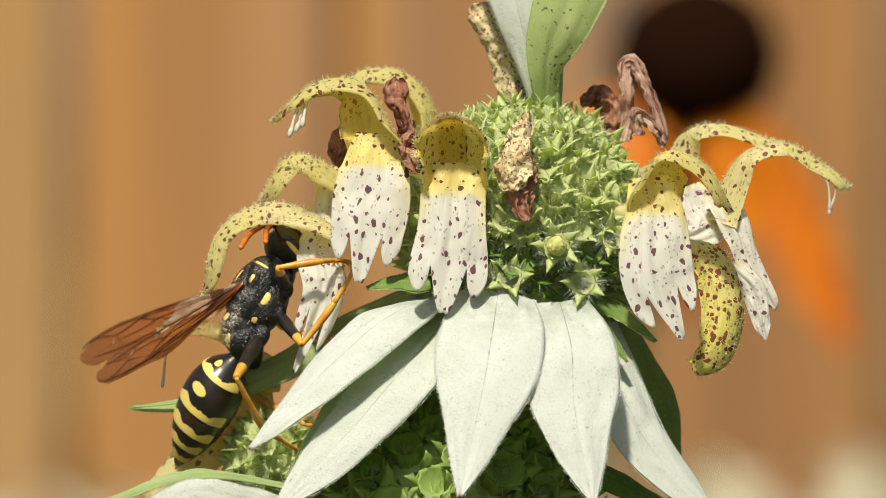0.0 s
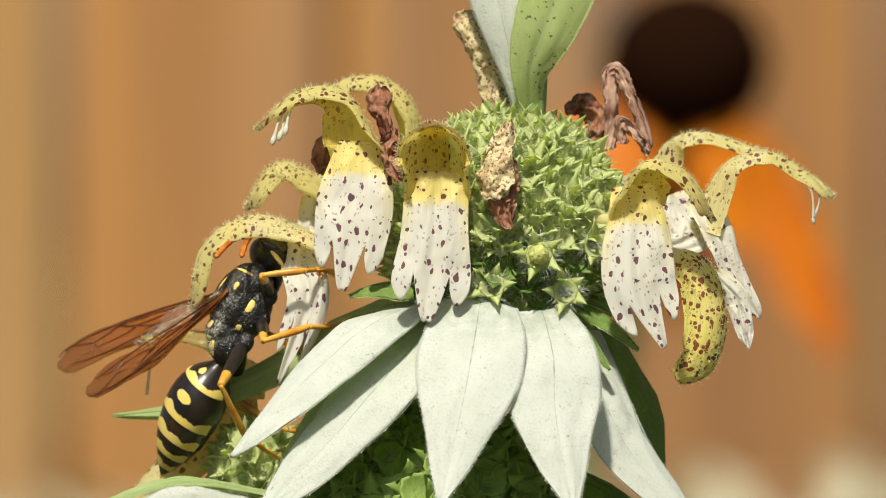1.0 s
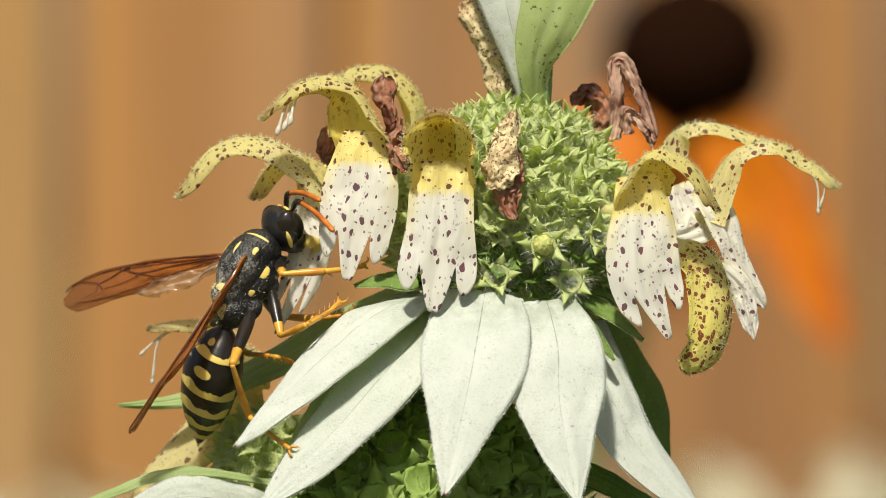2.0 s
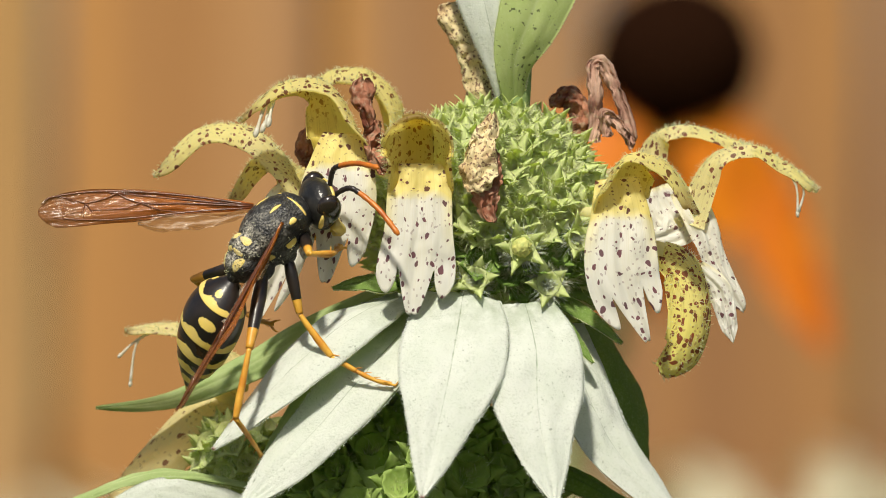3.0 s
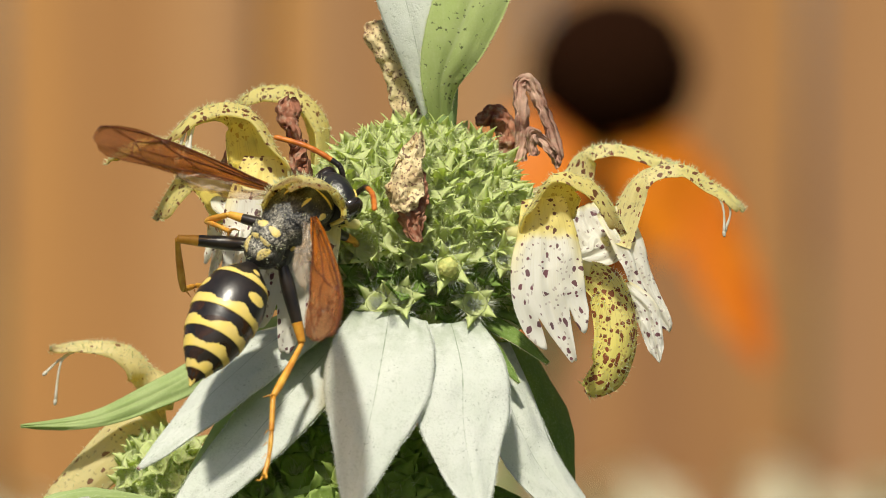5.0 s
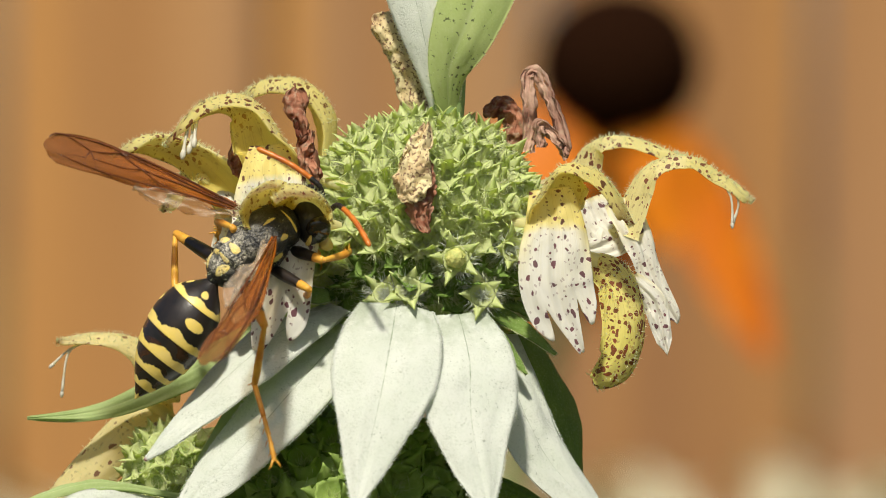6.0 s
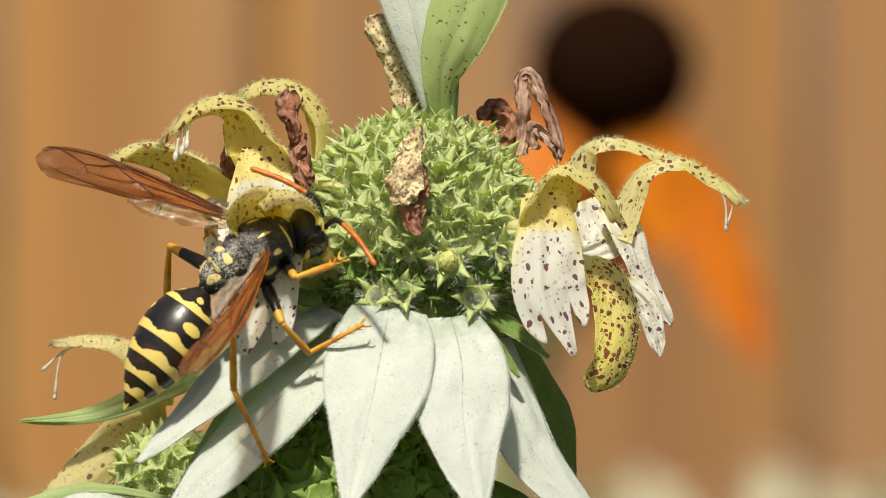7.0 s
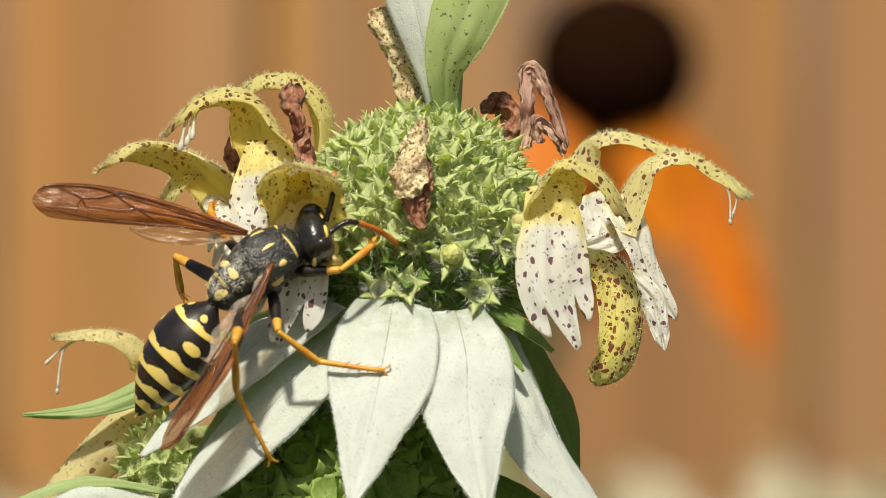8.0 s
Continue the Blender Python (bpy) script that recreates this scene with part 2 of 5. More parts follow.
def wing_material():
    m = Mat("amber_wing")
    u = m.n("SeparateXYZ")
    m.link(m.uv("along"), u.inputs[0])
    run = m.n("CombineXYZ")
    m.put(run.inputs[0], m.math("MULTIPLY", u.outputs[0], 3.0)), m.put(run.inputs[1], m.math("MULTIPLY", u.outputs[1], 5.0))
    pleat, fine = m.noise(1.2, 1, run.outputs[0]), m.noise(1400, 3)
    c = m.mix(m.ramp(u.outputs[0], 0.10, 0.85), (0.50, 0.150, 0.012), (0.24, 0.095, 0.034))
    c = m.mix(m.math("MULTIPLY", m.ramp(pleat, 0.42, 0.62), 0.16), c, (0.12, 0.035, 0.010))
    c = m.mix(m.math("MULTIPLY", m.ramp(m.noise(700, 3), 0.5, 0.7), 0.25), c, (0.30, 0.13, 0.05))
    ridge = m.n("CombineXYZ")
    m.put(ridge.inputs[0], m.math("MULTIPLY", u.outputs[0], 5.0)), m.put(ridge.inputs[1], m.math("MULTIPLY", u.outputs[1], 9.0))
    m.bump(m.math("ADD", m.noise(1.0, 2, ridge.outputs[0]), m.math("MULTIPLY", fine, 0.12)), 0.45, 0.0003)
    m.done(c, m.ramp(fine, 0.2, 1.9), 0.75)
    clear = m.n("BsdfTransparent")
    m.put(clear.inputs[0], m.mix(m.ramp(u.outputs[0], 0.2, 1.0), (0.90, 0.64, 0.36), (0.90, 0.80, 0.66)))
    mx = m.n("MixShader")
    m.put(mx.inputs[0], m.math("ADD", m.ramp(u.outputs[0], -1.1, 2.6), m.math("MULTIPLY", m.math("SUBTRACT", pleat, 0.5), 0.25)))
    m.link(m.b.outputs[0], mx.inputs[1]), m.link(clear.outputs[0], mx.inputs[2])
    m.link(mx.outputs[0], m.out.inputs[0])
    return m.m


def clear_material():
    m = Mat("clear_wing")
    m.bump(m.noise(1500, 3), 0.4, 0.00006)
    m.done(m.mix(m.ramp(m.noise(900, 2), 0.4, 0.7), (0.66, 0.56, 0.46), (0.80, 0.74, 0.66)), 0.2, 0.8)
    clear = m.n("BsdfTransparent")
    m.put(clear.inputs[0], (0.95, 0.88, 0.78))
    mx = m.n("MixShader")
    mx.inputs[0].default_value = 0.80
    m.link(m.b.outputs[0], mx.inputs[1]), m.link(clear.outputs[0], mx.inputs[2])
    m.link(mx.outputs[0], m.out.inputs[0])
    return m.m


def fence_material():
    m = Mat("weathered_cedar")
    mp = m.n("Mapping")
    m.link(m.obj(), mp.inputs[0])
    mp.inputs["Scale"].default_value = (1, 1, 0.05)
    sh = m.n("CombineXYZ")
    m.put(sh.inputs[0], m.math("MULTIPLY", m.rand(), 9.0))
    m.link(sh.outputs[0], mp.inputs["Location"])
    grain = m.noise(26, 2, mp.outputs[0])
    c = m.mix(m.ramp(grain, 0.36, 0.64), (0.30, 0.148, 0.054), (0.46, 0.228, 0.062))
    c = m.mix(m.math("MULTIPLY", m.ramp(m.noise(11, 3, mp.outputs[0]), 0.5, 0.68), 0.55), c, (0.34, 0.215, 0.125))
    c = m.mix(m.math("MULTIPLY", m.ramp(m.noise(180, 3, mp.outputs[0]), 0.45, 0.7), 0.3), c, (0.20, 0.11, 0.06))
    c = m.mix(1.0, c, m.n("ObjectInfo").outputs["Color"], "MULTIPLY")
    m.bump(m.noise(180, 3, mp.outputs[0]), 0.4, 0.002)
    return m.done(c, 0.8, 0.2)


def ground_material():
    m = Mat("lawn_soil")
    c = m.mix(m.ramp(m.noise(6, 5), 0.35, 0.65), (0.07, 0.10, 0.03), (0.14, 0.11, 0.06))
    m.bump(m.noise(60, 5), 0.8, 0.02)
    return m.done(c, 0.9, 0.1)


BRACT = bract_material()
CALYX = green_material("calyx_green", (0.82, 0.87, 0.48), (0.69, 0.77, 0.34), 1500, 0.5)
# deep green tubes, darkened further to paint the shade under the globe
CALYX_DARK = green_material("shade_green_calyx", (0.28, 0.42, 0.10), (0.16, 0.28, 0.05), 1500, 0.4)
# greener calyces of the lower head, its shade mixed into the colour
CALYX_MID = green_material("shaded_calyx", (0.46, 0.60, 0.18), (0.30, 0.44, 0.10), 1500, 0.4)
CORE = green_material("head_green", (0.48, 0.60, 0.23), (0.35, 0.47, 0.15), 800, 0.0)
RUFF = green_material("ruff_green", (0.24, 0.36, 0.09), (0.14, 0.24, 0.05), 900, 0.3)
STEM = green_material("stem_green", (0.24, 0.33, 0.12), (0.16, 0.24, 0.08), 500, 0.0)
LEAF = green_material("leaf_green", (0.54, 0.63, 0.27), (0.43, 0.54, 0.18), 500, 0.35, 0.65, 0.75, True)
LEAF_PLAIN = green_material("pale_green_bract", (0.50, 0.60, 0.29), (0.38, 0.50, 0.19), 500, 0.4, 0.7, 0.0, True)
# dark green of the bracts behind, with their shade put into the colour
LEAF_DARK = green_material("shaded_bract_green", (0.23, 0.34, 0.06), (0.15, 0.24, 0.04), 400, 0.4, 0.5)
HAIR = plain_material("white_hair", (0.86, 0.88, 0.64), (0.76, 0.81, 0.50), 900, 0.6, 0.3, 0.0, 0.45)
FELT = plain_material("felt_hair", (0.84, 0.86, 0.82), (0.78, 0.81, 0.76), 900, 0.7, 0.2, 0.0, 0.4)
HOOD = petal_material("hood_petal", (0.97, 0.90, 0.44), (0.94, 0.88, 0.42), 0.5, 0.95, 0.58, (0.10, 0.007, 0.012), 1.3, 0.26, 0.0, 0.66, 0.32, 0.8)
HOOD_IN = petal_material("veined_hood_petal", (0.98, 0.87, 0.33), (0.96, 0.85, 0.31), 0.5, 0.75, 0.55, (0.28, 0.10, 0.035), 1.25, 0.40, 0.0, 0.80, 0.30, 0.8)
HOOD_PALE = petal_material("pale_hood_petal", (0.92, 0.86, 0.48), (0.90, 0.84, 0.38), 0.5, 0.95, 0.60, (0.13, 0.014, 0.022), 1.2, 0.0, 0.0, 0.55, 0.35, 0.6)
LIP_WHITE = petal_material("white_lip_petal", (0.93, 0.88, 0.62), (0.89, 0.88, 0.82), 0.06, 0.60, 0.74, (0.09, 0.007, 0.030), 1.02, 0.0, 0.3, 0.45, 0.12)
HOOD_OLD = petal_material("fading_hood_petal", (0.90, 0.80, 0.44), (0.86, 0.77, 0.42), 0.5, 0.35, 0.80, (0.16, 0.05, 0.04), 1.1, 0.0, 0.0, 0.55, 0.30, 0.9)
HOOD_RED = petal_material("red_spotted_petal", (0.95, 0.87, 0.27), (0.90, 0.84, 0.24), 0.6, 1.0, 0.50, (0.15, 0.008, 0.013), 1.75)
LIP = petal_material("lip_petal", (0.97, 0.87, 0.36), (0.89, 0.88, 0.82), 0.31, 0.70, 0.74, (0.09, 0.007, 0.030), 1.02, 0.0, 0.45, 0.45, 0.12)
DRIED = dried_material("dried_petal", (0.16, 0.046, 0.026), (0.48, 0.22, 0.13))
DRIED_PINK = dried_material("dried_pinkish_petal", (0.30, 0.14, 0.10), (0.64, 0.42, 0.32))
WITHERED = dried_yellow_material()
STAMEN = plain_material("stamen_white", (0.80, 0.79, 0.72), (0.70, 0.66, 0.50), 1500, 0.4, 0.4, 0.2, 0.3)
BLACK = dusty_black_material()
GLOSS = plain_material("glossy_black_shell", (0.009, 0.008, 0.008), (0.026, 0.018, 0.014), 900, 0.32, 0.6, 0.25, 0.0, 3000)
BROWN = plain_material("dark_brown_shell", (0.050, 0.020, 0.009), (0.018, 0.010, 0.007), 700, 0.25, 0.6, 0.25, 0.0, 3000)
def dusty_yellow_material():
    m = Mat("dusty_yellow_mark")
    dust = m.math("MULTIPLY", m.ramp(m.noise(1400, 3), 0.36, 0.6), m.ramp(m.noise(8500, 3, None, 0.8), 0.42, 0.60))
    c = m.mix(m.ramp(m.noise(1200, 3), 0.35, 0.65), (0.78, 0.60, 0.15), (0.70, 0.55, 0.20))
    c = m.mix(m.math("MULTIPLY", dust, 0.75), c, (0.50, 0.47, 0.38))
    c = m.mix(m.math("MULTIPLY", m.ramp(m.noise(5200, 2), 0.58, 0.66), 0.8), c, (0.05, 0.04, 0.02))
    m.bump(m.noise(6500, 2), 0.8, 0.0001)
    return m.done(c, 0.6, 0.4)


YELLOW = plain_material("wasp_yellow", (0.80, 0.60, 0.12), (0.74, 0.57, 0.19), 1200, 0.4, 0.5, 0.3)
YELLOW_DUSTY = dusty_yellow_material()
ORANGE = plain_material("leg_orange", (0.86, 0.50, 0.075), (0.66, 0.27, 0.03), 800, 0.35, 0.5, 0.2, 0.15)
RUST = plain_material("rust_orange", (0.62, 0.20, 0.02), (0.42, 0.10, 0.012), 900, 0.4, 0.5, 0.3)
HEAD = plain_material("pitted_black_shell", (0.010, 0.010, 0.010), (0.028, 0.026, 0.024), 1500, 0.30, 0.5, 0.9, 0.0, 3600)
EYE_MAT = plain_material("compound_eye", (0.012, 0.009, 0.008), (0.022, 0.016, 0.012), 600, 0.16, 0.7, 0.1)
WING, CLEAR = wing_material(), clear_material()
VEIN = plain_material("wing_vein", (0.15, 0.042, 0.010), (0.08, 0.024, 0.007), 900, 0.25, 0.8)
BUD = plain_material("bud_yellow", (0.72, 0.70, 0.24), (0.46, 0.52, 0.16), 2600, 0.6, 0.3, 0.8, 0.2)
FENCE, GROUND = fence_material(), ground_material()
CONE = plain_material("cone_brown", (0.020, 0.008, 0.004), (0.010, 0.004, 0.002), 900, 1.0, 0.0, 0.9)
RAY = plain_material("ray_orange", (0.84, 0.265, 0.004), (0.62, 0.14, 0.003), 120, 0.55, 0.3, 0.3, 0.3)
PALE = green_material("pale_leaf", (0.60, 0.55, 0.42), (0.42, 0.41, 0.27), 120, 0.2)


# ---- mesh helpers ----
PLANT_AT = Vector((-0.004, 0.006, -0.46))
ROOT = {}


def part(name, bm, material, parent=None, label="", smooth=True, m=None):
    """Links a bmesh (in metres) as one mesh object under a thing or a part. m: its pose in the parent's space."""
    me = bpy.data.meshes.new(name)
    bm.to_mesh(me)
    bm.free()
    for x in material if isinstance(material, (list, tuple)) else (material,):
        me.materials.append(x)
    if smooth:
        me.polygons.foreach_set("use_smooth", [True] * len(me.polygons))
    return link_part(name, me, parent, label, m)


def link_part(name, me, parent=None, label="", m=None):
    ob = new(name, me)
    if parent is not None:
        ob.parent = parent
        if m is None and parent in ROOT:
            m = Matrix.Translation(-ROOT[parent])
    if m is not None:
        ob.matrix_basis = m
    return tagged(ob, label)


def thing(name, at, label, category, group=""):
    ob = new(name)
    ob.matrix_basis = Matrix.Translation(at)
    ob.empty_display_size = 0.002
    ROOT[ob] = Vector(at)
    return tagged(ob, label, category, group)


def bez(points, f):
    """A point at f (0..1) of a smooth curve through the points."""
    n = len(points) - 1
    k = min(n - 1, int(f * n))
    x = f * n - k
    p = [points[max(0, k - 1)], points[k], points[k + 1], points[min(n, k + 2)]]
    return 0.5 * ((2 * p[1]) + (p[2] - p[0]) * x + (2 * p[0] - 5 * p[1] + 4 * p[2] - p[3]) * x * x + (3 * p[1] - p[0] - 3 * p[2] + p[3]) * x ** 3)


def curve1(values, f):
    """A value at f (0..1) of a smooth run through the values."""
    n = len(values) - 1
    k = min(n - 1, int(f * n))
    x = f * n - k
    p = [values[max(0, k - 1)], values[k], values[k + 1], values[min(n, k + 2)]]
    y = 0.5 * (2 * p[1] + (p[2] - p[0]) * x + (2 * p[0] - 5 * p[1] + 4 * p[2] - p[3]) * x * x + (3 * p[1] - p[0] - 3 * p[2] + p[3]) * x ** 3)
    return min(max(y, min(p[1], p[2]) * 0.9, 0.4), max(p[1], p[2]) * 1.08 + 0.2)


def rails(points, hint, f):
    a, b = bez(points, max(0, f - 0.02)), bez(points, min(1, f + 0.02))
    t = (b - a).normalized()
    if isinstance(hint, list):
        k = min(len(hint) - 2, int(f * (len(hint) - 1)))
        hint = hint[k].lerp(hint[k + 1], f * (len(hint) - 1) - k)
    side = t.cross(hint).normalized()
    return bez(points, f), t, side, side.cross(t).normalized()


def ribbon(points, widths, curls, hint, nu=36, nv=15, lobes=None, ruffle=0.0, seed=0, thick=3.0, span=(-1, 1), crease=0.0, lift=0.0):
    """A petal or leaf: a sheet swept along the points (metres), as wide as widths (units) and curled over by curls (degrees, half angle).
    hint: a direction roughly out of its upper face. lobes(c) -> how far the sheet reaches at c in -1..1."""
    bm = bmesh.new()
    along, size = bm.loops.layers.uv.new("along"), bm.loops.layers.uv.new("size")
    length = sum((bez(points, (i + 1) / 20) - bez(points, i / 20)).length for i in range(20))
    grid, under, info = [], [], {}
    for i in range(nu + 1):
        row, low = [], []
        for j in range(nv + 1):
            c = span[0] + (span[1] - span[0]) * j / nv
            f = i / nu * (lobes(c) if lobes else 1.0)
            p, t, side, up = rails(points, hint, min(1, f))
            w, a = curve1(widths, f) * U, max(0.5, curve1(curls, f)) * math.pi / 180
            r = w / (2 * a)
            h = noise.noise((f * 5 + seed, c * 2.2, seed * 1.7)) * ruffle * U * (0.35 + abs(c))
            h += noise.noise((f * 15 + seed, c * 6, seed * 0.7)) * ruffle * U * 0.3
            h -= crease * U * math.exp(-(c / 0.16) ** 2) * min(1, 4 * f)
            q = p + side * (r * math.sin(c * a)) + up * (r * (math.cos(c * a) - 1) + h)
            out = up * math.cos(c * a) + side * math.sin(c * a)
            for rank, shift in ((row, 0.5), (low, -0.5)):
                v = bm.verts.new(q + out * ((shift * thick + lift) * U))
                info[v] = (f, c, f * length / U / 100, c * w / U / 200)
                rank.append(v)
        grid.append(row), under.append(low)
    quads, inner = [], set()
    for i in range(nu):
        for j in range(nv):
            inner.add(len(quads) + 1)
            quads.append((grid[i][j], grid[i][j + 1], grid[i + 1][j + 1], grid[i + 1][j]))
            quads.append((under[i][j], under[i + 1][j], under[i + 1][j + 1], under[i][j + 1]))
        for j in (0, nv):
            quads.append((grid[i][j], grid[i + 1][j], under[i + 1][j], under[i][j]))
    for j in range(nv):
        for i in (0, nu):
            quads.append((grid[i][j], grid[i][j + 1], under[i][j + 1], under[i][j]))
    for k, q in enumerate(quads):
        f = bm.faces.new(q)
        f.material_index = 1 if k in inner else 0
        for l in f.loops:
            s = info[l.vert]
            l[along].uv, l[size].uv = s[:2], s[2:]
    bm.normal_update()
    return bm


def tube(bm, points, radii, n=8, cap=True, mat=0, steps=None):
    """A round rod through points (metres) with radii (units)."""
    steps = steps or max(2, 4 * (len(points) - 1))
    rings, hint = [], Vector((0.31, 0.17, 0.93))
    for i in range(steps + 1):
        f = i / steps
        p, t, s, up = rails(points, hint, f)
        r = curve1(radii, f) * U
        rings.append([bm.verts.new(p + (s * math.cos(k * 2 * math.pi / n) + up * math.sin(k * 2 * math.pi / n)) * r) for k in range(n)])
    for a, b in zip(rings, rings[1:]):
        for k in range(n):
            f = bm.faces.new((a[k], a[(k + 1) % n], b[(k + 1) % n], b[k]))
            f.material_index = mat
    if cap:
        for ring, flip in ((rings[0], False), (rings[-1], True)):
            f = bm.faces.new(ring[::-1] if not flip else ring)
            f.material_index = mat
    return bm


def blob(bm, centre, radii, turn=None, n=28, m=18, mat=0, shape=None):
    """An egg-shaped body; shape(direction) -> factor bends it from the plain egg."""
    turn = turn or Matrix.Identity(3)
    centre, rows = Vector(centre), []
    for i in range(m + 1):
        th = math.pi * i / m
        ring = []
        for k in range(1 if i in (0, m) else n):
            ph = 2 * math.pi * k / n
            d = Vector((math.cos(th), math.sin(th) * math.cos(ph), math.sin(th) * math.sin(ph)))
            s = shape(d) if shape else 1.0
            ring.append(bm.verts.new(centre + turn @ Vector((d.x * radii[0], d.y * radii[1], d.z * radii[2])) * s))
        rows.append(ring)
    for a, b in zip(rows, rows[1:]):
        for k in range(n):
            q = [a[k % len(a)], a[(k + 1) % n % len(a)], b[(k + 1) % n % len(b)], b[k % len(b)]]
            q = list(dict.fromkeys(q))
            if len(q) > 2:
                f = bm.faces.new(q[::-1])
                f.material_index = mat
    return bm


def hairs(spots, length, width, rng, droop=0.0, material=None):
    """Fine hairs: (root, direction) pairs in metres, joined in one sheet of slivers."""
    verts, faces = [], []
    for p, d in spots:
        d = (d + Vector((rng.uniform(-1, 1), rng.uniform(-1, 1), rng.uniform(-1, 1))) * 0.45).normalized()
        s = d.cross(Vector((rng.uniform(-1, 1), rng.uniform(-1, 1), rng.uniform(-1, 1)))).normalized() * width * U
        o = d.cross(s).normalized() * width * U
        tip = p + d * length * U * rng.uniform(0.5, 1.1) + Vector((0, 0, -droop * U))
        k = len(verts)
        verts += [p - s, p + s, p + o * 1.5, tip]
        faces += [(k, k + 1, k + 3), (k + 1, k + 2, k + 3), (k + 2, k, k + 3)]
    me = bpy.data.meshes.new("hair")
    me.from_pydata([tuple(v) for v in verts], [], faces)
    me.materials.append(material or HAIR)
    return me


# ---- ground, fence ----
def ground():
    bm = bmesh.new()
    rings = [0.0, 0.5, 1, 2, 4, 8, 16, 40, 120, 400, 1500]
    last = None
    for r in rings:
        ring = [bm.verts.new((r * math.cos(a * math.pi / 24), r * math.sin(a * math.pi / 24), -0.46 + (noise.noise((r * math.cos(a * math.pi / 24), r * math.sin(a * math.pi / 24), 0)) * 0.008 if 0.6 < r < 9 else 0))) for a in range(48)] if r else [bm.verts.new((0, 0, -0.46))]
        if last:
            for k in range(48):
                q = list(dict.fromkeys([last[k % len(last)], ring[k], ring[(k + 1) % 48], last[(k + 1) % 48 % len(last)]]))
                bm.faces.new(q)
        last = ring
    ob = part("ground", bm, GROUND)
    tagged(ob, "short dry lawn and bare soil under the flowers", "ground", kind="structure")


def board(w, h, t):
    bm = bmesh.new()
    bmesh.ops.create_cube(bm, size=1)
    bmesh.ops.scale(bm, vec=(w, t, h), verts=bm.verts)
    bmesh.ops.bevel(bm, geom=bm.edges[:], offset=0.003, segments=2, affect="EDGES")
    return bm


FENCE_Y = 2.0


def fence():
    f = thing("wooden_fence", (0, FENCE_Y, -0.46), "warm brown weathered cedar board fence in full sun", "fence")
    tagged(f, kind="structure")
    x = -0.140 - 15 * 0.098
    rng = random.Random(5)
    while x < 1.6:
        w = 0.098
        ob = part("board", board(w - 0.005, 1.75, 0.018), FENCE, f, "", False, Matrix.Translation((x + w / 2, rng.uniform(-0.004, 0.004), 0.90)))
        tone = (0.86 if x > 0.05 else 1.06 if x < -0.1 else 0.97) + rng.uniform(-0.03, 0.03)
        grey = 1.0 if x < -0.15 else 0.0
        ob.color = (tone * (1 - 0.12 * grey), tone * (1 + 0.02 * grey), tone * (1.02 + 0.28 * grey + (0.14 if x > 0.05 else 0)), 1)
        x += w
    for z in (0.35, 1.45):
        part("rail", board(3.2, 0.09, 0.04), FENCE, f, "", False, Matrix.Translation((0, 0.036, z)))
    for px in (-1.5, 0.0, 1.5):
        part("post", board(0.09, 1.75, 0.09), FENCE, f, "", False, Matrix.Translation((px, 0.105, 0.875)))


# ---- coneflower behind ----
def coneflower():
    k = 2.5
    def B(x, y, d=0):
        s = k + d * U / REACH
        return Vector((EYE.x + (x - 784) * U * s, (k - 1) * REACH + d * U, EYE.z + (441 - y) * U * s))
    c = B(1231, 103)
    base = Vector((c.x - 0.05, c.y + 0.01, -0.46))
    f = thing("black_eyed_susan", base, "black-eyed susan with a dark brown cone and drooping orange rays", "flower")
    bm = bmesh.new()
    r = 146 * U * k
    blob(bm, c, (r, r, r * 0.95), Matrix.Rotation(radians(-20), 3, "Y"), 64, 40)
    for v in bm.verts:
        d = (v.co - c).normalized()
        v.co += d * r * (0.07 * abs(noise.noise(d * 9)) + 0.04 * noise.noise(d * 23))
    part("cone", bm, CONE, f, "dark brown seed cone")
    tips = [((1505, 625, -200), 140, 0.72), ((1320, 430, -200), 150, 0.55), ((1010, 620, -380), 150, 0.45), ((960, 520, -320), 150, 0.35), ((930, 460, -100), 140, 0.4), ((1210, 560, 320), 150, 0.7), ((1080, 520, 320), 150, 0.6)]
    for i, (tip, w, low) in enumerate(tips):
        e = B(*tip)
        s = c + Vector((0, 0, -r * low)) + (Vector((e.x, e.y, 0)) - Vector((c.x, c.y, 0))).normalized() * r * 0.62
        mid = s.lerp(e, 0.45) + Vector((0, 0, r * 0.12))
        bm = ribbon([s, mid, e], [w * 0.5, w * k * 0.9, w * k * 1.0, w * k * 0.75, w * 0.3], [20, 25, 20, 20], Vector((0.15, -0.8, 0.6)) if e.y < c.y else (mid - c).normalized() + Vector((0, 0, 0.6)), 20, 8, None, 14, i, 8)
        part("ray_petal", bm, RAY, f)
    bm = bmesh.new()
    tube(bm, [base, Vector((c.x - 0.045, c.y + 0.006, -0.25)), Vector((c.x - 0.022, c.y, -0.06)), Vector((c.x - 0.008, c.y, -0.012)), c], [60, 55, 50, 45, 45], 10, True, 0, 30)
    part("stem", bm, STEM, f)


